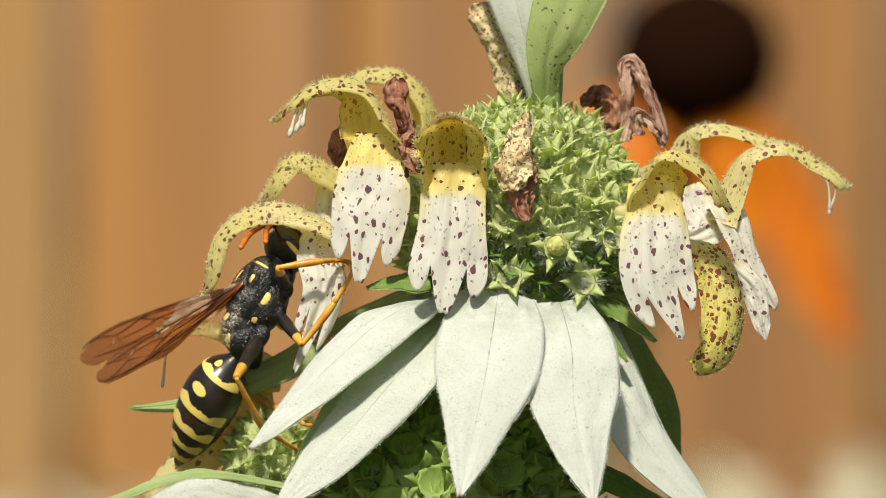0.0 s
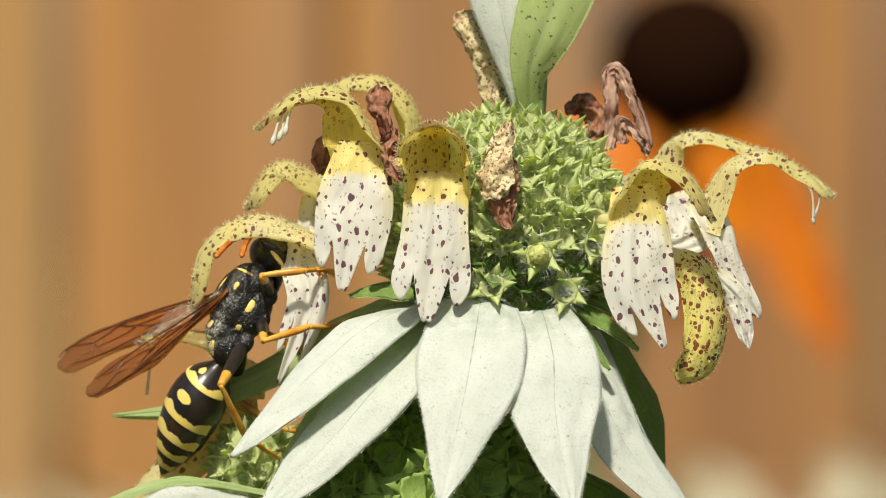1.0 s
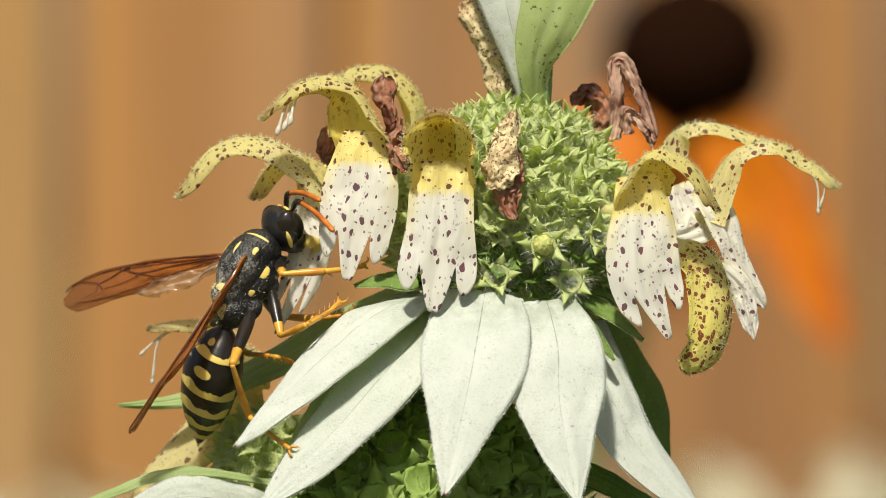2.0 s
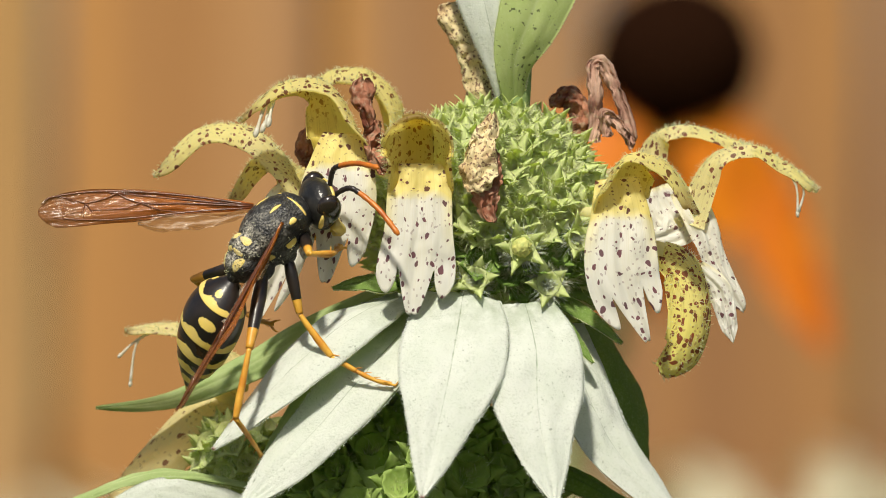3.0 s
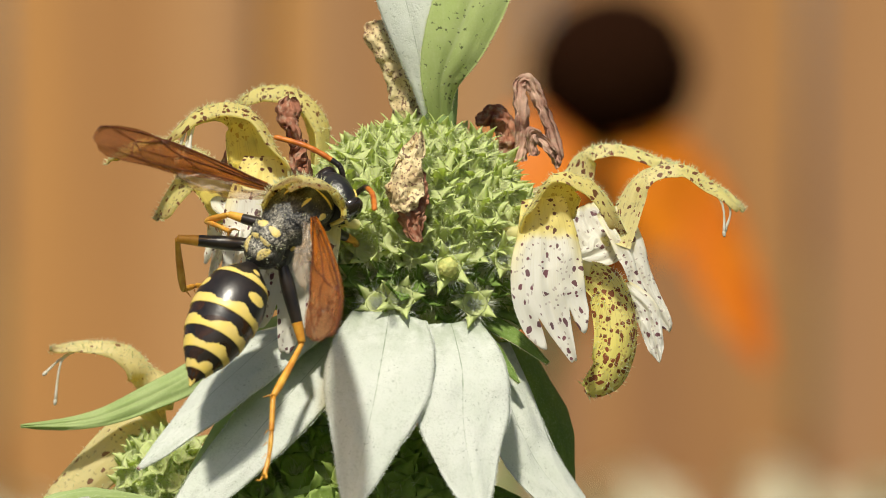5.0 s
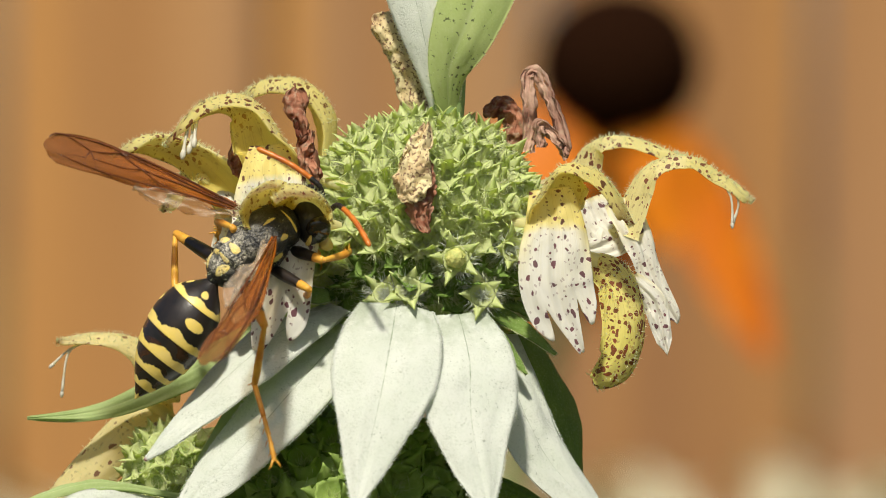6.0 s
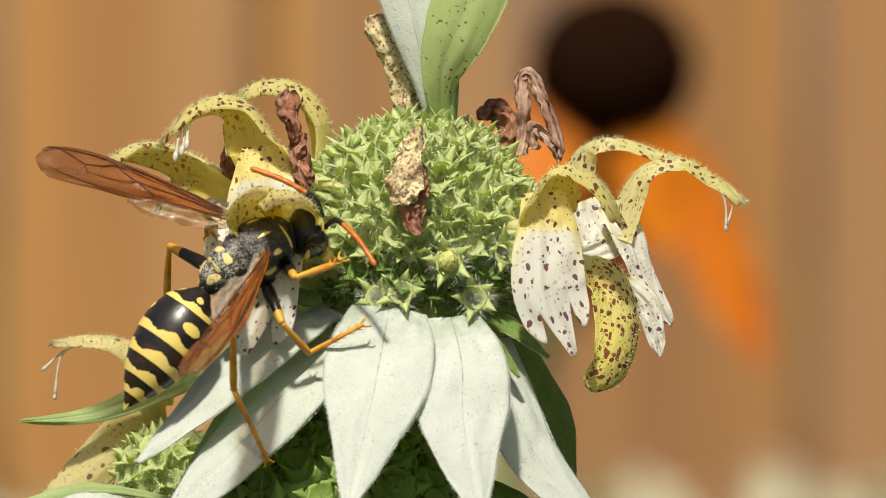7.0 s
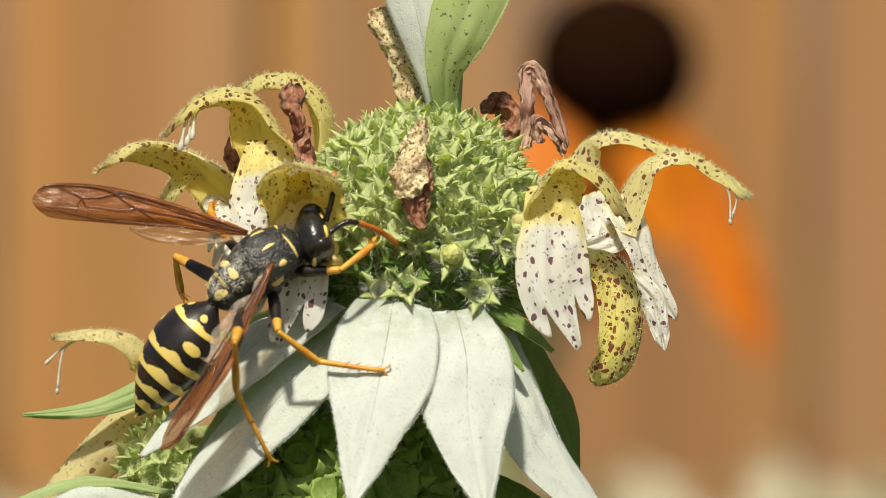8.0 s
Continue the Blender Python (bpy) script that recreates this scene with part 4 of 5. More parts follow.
    F["behind_right"] = corolla(plant, 48, [G(1090, 320, 40), G(1160, 300, 50), G(1200, 290, 50)],
        [G(1205, 285, 50), G(1220, 235, 50), G(1270, 222, 45), G(1350, 245, 40), G(1390, 262, 30)], [60, 62, 56, 40, 30], [50, 58, 60, 56, 46], upw + out(0, -0.3, 0),
        [G(1215, 330, 20), G(1235, 370, 10), G(1260, 400, 0), G(1215, 420, -10)], [50, 84, 80, 60, 40], [20, 20, 20, 20], front + out(0.2, 0, 0.3), hood_mat=HOOD_PALE, lip_mat=LIP_WHITE, lobes=lambda c: 1 - 0.1 * abs(c))
    F["curled"] = corolla(plant, 49, [G(1080, 440, -60), G(1180, 430, -80), G(1235, 440, -90)],
        [G(1225, 440, -85), G(1270, 470, -95), G(1290, 540, -105), G(1275, 620, -110), G(1225, 655, -105)], [50, 88, 104, 92, 40], [46, 60, 70, 70, 60], [out(0.25, -0.9, 0.3), out(0.4, -0.9, 0.1), out(0.3, -0.9, -0.2)], hood_mat=HOOD_RED,
        lip_points=[G(1290, 470, -60), G(1330, 510, -60), G(1345, 560, -60), G(1356, 605, -60)], lip_w=[30, 44, 40, 30, 16], lip_c=[30, 30, 30, 30], lip_hint=front, lip_mat=LIP_WHITE, lobes=lambda c: 1 - 0.2 * abs(c),
        label="yellow-green flower closed and curled down, thick with maroon spots")
    F["low_far"] = corolla(plant, 50, [G(650, 880, 60), G(540, 780, 100), G(440, 690, 100)],
        [G(455, 695, 90), G(452, 628, 85), G(412, 584, 80), G(345, 577, 80), G(277, 588, 80)], [84, 84, 70, 52, 30], [66, 72, 70, 60, 50], upw + out(-0.1, -0.35, 0), hood_mat=HOOD_OLD,
        stamens=[[G(325, 590, 80), G(298, 610, 80), G(288, 680, 80)], [G(320, 590, 85), G(295, 606, 85), G(270, 630, 85)]], stamen_size=0.5, label="withering yellow flower of the lower whorl")
    F["low_near"] = corolla(plant, 51, [G(650, 880, 40), G(540, 790, 100), G(475, 735, 105)],
        [G(485, 715, 95), G(425, 724, 90), G(365, 787, 85), G(300, 852, 80), G(255, 898, 80)], [56, 84, 94, 76, 44], [40, 46, 46, 46, 40], front + upw * 0.5, hood_mat=HOOD_OLD,
        label="yellow spotted flower of the lower whorl")
    # withered ones
    withered(plant, [G(935, 200, -215), G(915, 250, -240), G(905, 300, -250), G(900, 340, -245)], [10, 56, 76, 46], [70, 70, 60, 60], front + out(-0.3, 0, 0.2), 61, WITHERED, "withered brown and yellow flower, shrivelled to a point",
             [([G(935, 265, -225), G(930, 310, -235), G(925, 350, -238), G(932, 392, -235)], [40, 60, 52, 8], [75, 75, 70, 60], front + out(0.3, 0, 0))])
    withered(plant, [G(705, 142, -150), G(700, 170, -165), G(712, 205, -170), G(735, 300, -170)], [18, 62, 50, 34, 46, 40], [80, 100, 110, 120, 110], front, 62, DRIED, "withered dark brown flower",
             [([G(730, 210, -175), G(718, 250, -182), G(728, 280, -185), G(742, 308, -182)], [14, 40, 36, 20], [80, 90, 90, 80], front)])
    withered(plant, [G(628, 200, -60), G(605, 240, -70), G(600, 270, -70), G(602, 296, -65)], [14, 44, 44, 16], [90, 90, 90, 80], front, 63, DRIED, "withered dark brown flower")
    withered(plant, [G(905, 190, 40), G(893, 120, 30), G(870, 60, 30), G(835, 12, 35)], [96, 88, 88, 62], [110, 100, 95, 90], front + out(-0.3, 0, 0), 64, WITHERED, "withered yellow-brown flower standing up")
    withered(plant, [G(1105, 250, 30), G(1110, 180, 20), G(1105, 120, 20), G(1125, 112, 20), G(1150, 170, 20), G(1180, 250, 20)], [34, 32, 30, 30, 28, 28], [110, 100, 90, 100, 100, 100], front, 65, DRIED_PINK, "withered pinkish brown flower bent over in a loop",
             [([G(1130, 240, 15), G(1128, 200, 10), G(1160, 230, 10), G(1175, 262, 15)], [22, 24, 22, 16], [90, 90, 90, 90], front)], 3)
    withered(plant, [G(1075, 250, 50), G(1085, 200, 45), G(1060, 165, 45), G(1025, 185, 45)], [44, 50, 44, 20], [70, 70, 70, 60], front + upw * 0.4, 66, DRIED, "withered brown flower")
    # single buds and open calyces that stand out at the front
    for i, (x, y, d, dx, dz, s) in enumerate([(1032, 500, -182, 0.12, 0.1, 1.15), (902, 490, -200, -0.05, 0.3, 1.15), (985, 436, -215, 0.05, 0.1, 1.2), (858, 498, -188, -0.3, 0.3, 1.0), (1085, 420, -165, 0.4, 0.0, 1.1)]):
        m = facing(G(x, y, d), Vector((dx, -1, dz)).normalized(), i * 0.6, s)
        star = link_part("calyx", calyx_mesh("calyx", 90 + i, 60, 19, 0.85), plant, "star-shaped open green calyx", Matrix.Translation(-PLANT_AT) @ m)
        rng = random.Random(i)
        tagged(link_part("calyx_hair", hairs(calyx_hairs(m, rng, 260, 140), 30, 0.6, rng, material=FELT), star, "", m.inverted()), kind="stuff")
    bm = bmesh.new()
    blob(bm, G(985, 436, -224), (17 * U, 17 * U, 17 * U), None, 40, 28, 0, lambda d: 1 + 0.22 * noise.noise(d * 4.5))
    part("bud", bm, BUD, plant, "tiny yellow flower bud")
    return plant, F


# ---- the wasp: x forward, y to its left, z out of its back; units ----
def patch(bm, centre, radii, direction, half, lift=1.03, n=10, mat=0, wave=0.0):
    """A thin raised shield on an egg-shaped body: half = (angle along x, angle across), degrees."""
    d = Vector(direction).normalized()
    a = Vector((0, 0, 1)) if abs(d.z) < 0.9 else Vector((1, 0, 0))
    e1 = (Vector((1, 0, 0)) - d * d.x)
    e1 = e1.normalized() if e1.length > 0.15 else a.cross(d).normalized()
    e2 = d.cross(e1)
    rings = []
    for i in range(5):
        ring = []
        for k in range(2 * n):
            ph = math.pi * k / n
            w = 1 + wave * math.sin(3 * ph + i)
            p = d + (e1 * math.cos(ph) * math.tan(radians(half[0])) + e2 * math.sin(ph) * math.tan(radians(half[1]))) * (i / 4) * w
            p.normalize()
            up = lift if i < 4 else 0.98
            q = Vector(centre) + Vector((p.x * radii[0], p.y * radii[1], p.z * radii[2])) * up
            ring.append(bm.verts.new(q * U))
            if i == 0:
                ring = ring * (2 * n)
                break
        rings.append(ring)
    for r0, r1 in zip(rings, rings[1:]):
        for k in range(2 * n):
            q = list(dict.fromkeys([r0[k], r1[k], r1[(k + 1) % (2 * n)], r0[(k + 1) % (2 * n)]]))
            f = bm.faces.new(q)
            f.material_index = mat
    return bm


def segment_mesh(k, s0, s1, profile, band, spots):
    """One ring of the abdomen, overlapping the next; yellow towards its rear edge with a wavy line."""
    bm = bmesh.new()
    nu, nv = 40, 150
    grid = []
    for i in range(nu + 1):
        f = i / nu
        s = s0 + (s1 - s0) * f
        x = -s * 256
        r = profile(s) + 1.6 * f ** 2 - 1.0
        if i == nu:
            r -= 2.6
        drop = -26 * s * s
        grid.append([bm.verts.new(Vector((x + (2 if i == nu else 0), 1.02 * r * math.sin(2 * math.pi * j / nv), r * 0.86 * math.cos(2 * math.pi * j / nv) + drop)) * U) for j in range(nv)])
    for i in range(nu):
        for j in range(nv):
            f = bm.faces.new((grid[i][j], grid[i][(j + 1) % nv], grid[i + 1][(j + 1) % nv], grid[i + 1][j]))
            a = 2 * math.pi * (j + 0.5) / nv
            a = a - 2 * math.pi if a > math.pi else a
            q = (i + 0.5) / nu
            edge = 1 - band * (0.84 + 0.20 * math.cos(4.2 * a + 3.14) + 0.30 * noise.noise((a * 2.4, k * 3.1, 0)) + 0.10 * noise.noise((a * 9, k * 5.3, 2)))
            yellow = q > edge and abs(a) < 2.5
            for sa, sq, ra, rq in spots:
                if ((abs(a) - sa) / ra) ** 2 + ((q - sq) / rq) ** 2 < 1:
                    yellow = True
            f.material_index = 1 if yellow else (2 if k >= 2 and noise.noise((a * 1.5, q * 2, k)) > 0.0 else 0)
    bm.normal_update()
    return bm


def rod_part(name, parent, points, radii, mats, split=None, n=8, extra=None, steps=14):
    bm = bmesh.new()
    tube(bm, [Vector(p) * U for p in points], radii, n, True, 0, steps)
    if split is not None:
        ends = [v for v in (points[0], points[-1])]
        for f in bm.faces:
            if f.calc_center_median().x > split * ends[1][0] * U:
                f.material_index = 1
    if extra:
        extra(bm)
    return part(name, bm, mats, parent)


LEG = {"fore": (86, 74, 84), "mid": (102, 92, 114), "hind": (146, 122, 144)}
HIP = {"fore": (50, 22, -38), "mid": (4, 25, -45), "hind": (-48, 24, -36)}


def wasp():
    w = thing("wasp", (0, 0, 0), "black and yellow paper wasp with amber wings, feeding on a flower", "wasp")
    del ROOT[w]
    P = {}
    # thorax
    lumps = [((16, 0, 10), (66, 54, 50)), ((56, 0, 0), (34, 48, 46)), ((8, 0, -22), (58, 50, 44)), ((-44, 0, 8), (30, 40, 36)), ((-62, 0, -12), (34, 40, 40)), ((-86, 0, -18), (16, 17, 17))]
    for y in (-1, 1):
        lumps += [((46, y * 22, -42), (18, 15, 20)), ((4, y * 26, -50), (19, 16, 20)), ((-46, y * 24, -42), (22, 17, 19)), ((36, y * 50, 22), (14, 8, 10))]

    def hull(d):
        """How far the joined lumps reach from the middle along d, with soft seams."""
        best = 0.0
        for c, r in lumps:
            o = Vector((-c[0] / r[0], -c[1] / r[1], -c[2] / r[2]))
            q = Vector((d.x / r[0], d.y / r[1], d.z / r[2]))
            aa, bb, cc = q.dot(q), 2 * o.dot(q), o.dot(o) - 1
            disc = bb * bb - 4 * aa * cc
            if disc > 0:
                best = max(best, (-bb + math.sqrt(disc)) / (2 * aa))
        return best
    bm = bmesh.new()
    blob(bm, (0, 0, 0), (U, U, U), None, 96, 72, 0, hull)
    thorax = part("thorax", bm, BLACK, w, "black dusty thorax", m=Matrix.Diagonal((1, 0.92, 0.86, 1)))
    marks = [((56, 0, 0), (34, 48, 46), (0.35, y * 0.75, 0.65), (5, 40)) for y in (-1, 1)]
    marks += [((16, 0, 10), (66, 54, 50), (0.25, y * 0.42, 0.9), (14, 4)) for y in (-1, 1)]
    marks += [((-44, 0, 8), (30, 40, 36), (0.05, y * 0.42, 0.9), (17, 24)) for y in (-1, 1)]
    marks += [((-44, 0, 8), (30, 40, 36), (-0.75, y * 0.35, 0.62), (10, 24)) for y in (-1, 1)]
    marks += [((-62, 0, -12), (34, 40, 40), (-0.5, y * 0.5, 0.6), (30, 15)) for y in (-1, 1)]
    marks += [((8, 0, -22), (58, 50, 44), (0.15, y, 0.22), (14, 22)) for y in (-1, 1)]
    marks += [((8, 0, -22), (58, 50, 44), (-0.75, y, 0.15), (8, 9)) for y in (-1, 1)]
    marks += [((36, y * 50, 22), (14, 8, 10), (0.1, y * 0.8, 0.7), (35, 40)) for y in (-1, 1)]
    for i, (c, r, d, h) in enumerate(marks):
        bm = bmesh.new()
        patch(bm, c, r, d, h, 1.010, 12, 0, 0.16)
        part("yellow_mark", bm, YELLOW_DUSTY if 4 <= i < 10 else YELLOW, thorax, m=Matrix.Identity(4))
    rng = random.Random(8)
    spots = []
    for i in range(420):
        a, z = rng.uniform(0, 6.283), rng.uniform(-1, 1)
        d = Vector((z, math.sqrt(1 - z * z) * math.cos(a), math.sqrt(1 - z * z) * math.sin(a)))
        c, r = rng.choice([((16, 0, 10), (66, 54, 50)), ((-44, 0, 8), (30, 40, 36)), ((-62, 0, -12), (34, 40, 40)), ((8, 0, -22), (58, 50, 44))])
        spots.append(((Vector(c) + Vector((d.x * r[0], d.y * r[1], d.z * r[2]))) * U, d))
    link_part("thorax_hair", hairs(spots, 8, 0.45, rng), thorax, "", Matrix.Identity(4))
    # head, origin at the neck
    bm = bmesh.new()
    blob(bm, Vector((33, 0, -2)) * U, (29 * U, 53 * U, 43 * U), None, 36, 24)
    blob(bm, Vector((44, 0, -26)) * U, (26 * U, 30 * U, 28 * U), None, 20, 14)
    tube(bm, [Vector((-16, 0, -6)) * U, Vector((14, 0, -4)) * U], [16, 20], 12)
    head = P["head"] = part("head", bm, HEAD, w, "pitted black head", m=pose(0, 0, 0))
    for y in (-1, 1):
        bm = bmesh.new()
        blob(bm, Vector((40, y * 36, 2)) * U, (24 * U, 18 * U, 34 * U), Matrix.Rotation(radians(-14 * y), 3, "X"), 22, 16)
        part("eye", bm, EYE_MAT, head, "dark glossy compound eye", m=Matrix.Identity(4))
        bm = bmesh.new()
        patch(bm, (33, 0, -2), (34, 53, 44), (-0.25, y, -0.35), (7, 26), 1.04)
        part("yellow_mark", bm, YELLOW, head, m=Matrix.Identity(4))
        bm = bmesh.new()
        patch(bm, (33, 0, -2), (34, 53, 44), (0.6, y * 0.38, 0.72), (6, 14), 1.05)
        part("yellow_mark", bm, YELLOW, head, m=Matrix.Identity(4))
        bm = bmesh.new()
        tube(bm, [Vector(v) * U for v in ((58, y * 24, -34), (74, y * 16, -54), (66, y * 3, -68))], [11, 10, 4], 8)
        part("mandible", bm, YELLOW, head, m=Matrix.Identity(4))
        bm = bmesh.new()
        pts = [Vector(v) * U for v in ((0, 0, 0), (18, 0, 22), (38, 0, 28), (92, 0, 21), (148, 0, 0))]
        rings = [5.0, 5.2, 4.2] + [5.2 if i % 2 else 4.6 for i in range(20)] + [3.0]
        tube(bm, pts, rings, 10, True, 0, 92)
        for f in bm.faces:
            f.material_index = 1 if f.calc_center_median().x > 46 * U else 0
        P["right_antenna" if y < 0 else "left_antenna"] = part("antenna", bm, [GLOSS, RUST], head, "jointed antenna, black at its root and orange outwards", m=Matrix.Translation(Vector((60, y * 14, 18)) * U))
    bm = bmesh.new()
    patch(bm, (44, 0, -26), (26, 30, 28), (0.85, 0, -0.5), (34, 36), 1.06)
    part("face_shield", bm, YELLOW, head, "yellow face shield", m=Matrix.Identity(4))
    # abdomen, origin at the waist
    prof = [7, 20, 37, 50, 57, 61, 62, 61, 59, 56, 51, 44, 35, 24, 12, 1]
    profile = lambda s: curve1(prof, min(1, s))
    bm = bmesh.new()
    tube(bm, [Vector((-s * 245, 0, -26 * s * s)) * U for s in (0, 0.1, 0.3, 0.5, 0.7, 0.85, 0.97)], [4, 9, 36, 46, 34, 20, 3], 20, True, 0, 30)
    abdomen = P["abdomen"] = part("abdomen", bm, GLOSS, w, "banded black and yellow abdomen", m=pose(0, 0, 0))
    side = [(1.0, 0.40, 0.34, 0.13)]
    for k, (s0, s1, band, sp) in enumerate([(0.0, 0.225, 0.27, [(0.75, 0.55, 0.22, 0.1)]), (0.205, 0.50, 0.28, side), (0.485, 0.655, 0.47, []), (0.64, 0.785, 0.49, []), (0.77, 0.90, 0.47, []), (0.885, 1.0, 0.42, [])]):
        part("abdomen_segment", segment_mesh(k, s0, s1, profile, band, sp), [GLOSS, YELLOW, BROWN], abdomen, m=Matrix.Identity(4))
    # wings, origin at the root, along +x
    for name, sgn in (("right", 1), ("left", -1)):
        pts = [Vector((x, sgn * y, 0)) * U for x, y in ((0, 0), (120, 6), (250, 2), (372, -14))]
        bm = ribbon(pts, [10, 28, 42, 56, 64, 62, 46], [25, 40, 30, 18, 12], Vector((0, 0, 1)), 46, 14, lambda x: 1 - 0.10 * x * x, 7, 5, 1.5)
        wing = P[name + "_wing"] = part("wing", bm, WING, w, "narrow folded amber wing with dark veins", m=pose(0, 0, 0))
        for thick, vs in ((1.5, ((0, 2), (120, 20), (250, 28), (345, 17), (366, 2))), (1.0, ((0, 1), (140, 14), (236, 24))), (1.2, ((0, 0), (110, 5), (195, 6), (236, 24))), (1.3, ((222, 26), (236, 25), (250, 26))),
                          (1.0, ((236, 24), (262, 12), (290, 4))), (0.8, ((290, 4), (320, 14), (346, 17))), (0.8, ((290, 4), (295, -10), (292, -25))), (0.8, ((290, 4), (280, -10), (272, -25))),
                          (0.7, ((295, -11), (316, -14), (334, -22))), (1.1, ((0, -2), (110, -10), (200, -20), (272, -25), (345, -22))), (0.9, ((195, 6), (160, -7), (115, -11))), (0.8, ((195, 6), (225, -4), (280, -8)))):
            bm = bmesh.new()
            tube(bm, [Vector((x, sgn * y, 3 - abs(y) * 0.12)) * U for x, y in vs], [1.5 * thick, 1.3 * thick, 0.9 * thick], 6)
            part("vein", bm, VEIN, wing, m=Matrix.Identity(4))
        pts = [Vector((x, sgn * y, -5)) * U for x, y in ((6, -10), (80, -24), (150, -32), (200, -30))]
        bm = ribbon(pts, [8, 20, 26, 22, 6], [10, 10, 10, 10], Vector((0, 0, 1)), 40, 14, None, 24, 9, 1.0)
        part("hind_wing", bm, CLEAR, wing, "small clear hind wing", m=Matrix.Identity(4))
    # legs
    for side_name in ("right", "left"):
        for leg, (a, b, c) in LEG.items():
            key = side_name + "_" + leg
            thick = 1.0 if leg != "hind" else 1.15
            P[key + "_femur"] = rod_part("femur", w, [(0, 0, 0), (a * 0.3, 0, 0), (a * 0.7, 0, 0), (a, 0, 0)], [7 * thick, 11 * thick, 9 * thick, 6 * thick], [GLOSS, ORANGE], 0.76)

            def spurs(bm, b=b):
                for y in (-1, 1):
                    tube(bm, [Vector((b * 0.95, 0, 0)) * U, Vector((b * 1.08, y * 8, -12)) * U], [2, 0.6], 5)
            P[key + "_tibia"] = rod_part("tibia", w, [(0, 0, 0), (b * 0.3, 0, 1), (b * 0.75, 0, 1), (b, 0, 0)], [4.4, 5.6, 7.0, 5.4], [ORANGE], None, 8, spurs)

            def toes(bm, c=c):
                for i in range(4):
                    x = c * (0.42 + 0.15 * i)
                    for y in (-1, 1):
                        tube(bm, [Vector((x, y * 3, -3)) * U, Vector((x + 9, y * 8, -8)) * U], [1.2, 0.4], 4)
                for y in (-1, 1):
                    tube(bm, [Vector((c * 0.97, y * 2, -6)) * U, Vector((c + 7, y * 8, -8)) * U, Vector((c + 8, y * 11, -17)) * U], [2.4, 2.0, 0.6], 5)
            P[key + "_tarsus"] = rod_part("tarsus", w, [(0, 0, 0), (c * 0.4, 0, 2), (c * 0.43, 0, 2), (c * 0.57, 0, 2), (c * 0.72, 0, 1), (c * 0.86, 0, -2), (c, 0, -7)], [5, 4.6, 3.4, 4.5, 3.6, 4.3, 3.8], [ORANGE], None, 8, toes, 24)
    return w, P


# ---- motions ----
def aimed(origin, direction, up):
    """A pose at origin whose x points along direction and whose z leans to up."""
    x = direction.normalized()
    y = up.cross(x)
    y = y.normalized() if y.length > 1e-9 else x.orthogonal().normalized()
    z = x.cross(y)
    return Matrix.Translation(origin) @ Matrix((x, y, z)).transposed().to_4x4()


# seconds; thorax x, y, depth; forward way; back's way (right, away, up)
BODY = [
    (0, 449, 538, -20, 0.45, 0.06, 0.89, -0.93, -0.02, 0.37),
    (0.5, 451, 537, -20, 0.45, 0.06, 0.89, -0.93, -0.02, 0.37),
    (1, 449, 537, -20, 0.45, 0.06, 0.89, -0.93, -0.05, 0.37),
    (1.2, 450, 536, -20, 0.45, 0.06, 0.89, -0.93, -0.05, 0.37),
    (2.3, 453, 476, -120, 0.483, 0.292, 0.826, -0.75, -0.5, 0.4),
    (2.5, 459, 462, -130, 0.545, 0.29, 0.786, -0.72, -0.55, 0.4),
    (2.7, 488, 413, -195, 0.487, 0.196, 0.851, -0.68, -0.58, 0.42),
    (3.0, 531, 417, -258, 0.697, 0.271, 0.664, -0.6, -0.65, 0.45),
    (3.5, 601, 437, -262, 0.772, 0.202, 0.603, -0.5, -0.75, 0.45),
    (3.8, 640, 424, -285, 0.44, 0.391, 0.808, -0.35, -0.85, 0.35),
    (4.0, 711, 387, -298, 0.406, 0.507, 0.761, -0.15, -0.95, 0.2),
    (4.5, 727, 360, -306, 0.54, 0.25, 0.80, -0.25, -0.93, 0.3),
    (5.0, 701, 362, -300, 0.68, 0.35, 0.62, -0.25, -0.85, 0.45),
    (5.2, 678, 392, -280, 0.763, 0.388, 0.516, -0.3, -0.8, 0.5),
    (6.3, 612, 419, -250, 0.781, 0.249, 0.572, -0.4, -0.75, 0.55),
    (6.5, 624, 421, -250, 0.796, 0.224, 0.562, -0.4, -0.75, 0.55),
    (7.0, 631, 428, -262, 0.848, 0.201, 0.491, -0.4, -0.75, 0.55),
    (7.5, 626, 424, -250, 0.81, 0.226, 0.54, -0.4, -0.75, 0.55),
    (7.7, 627, 429, -275, 0.812, 0.2, 0.549, -0.42, -0.75, 0.53),
    (8.0, 637, 460, -288, 0.818, 0.13, 0.56, -0.45, -0.75, 0.5),
]
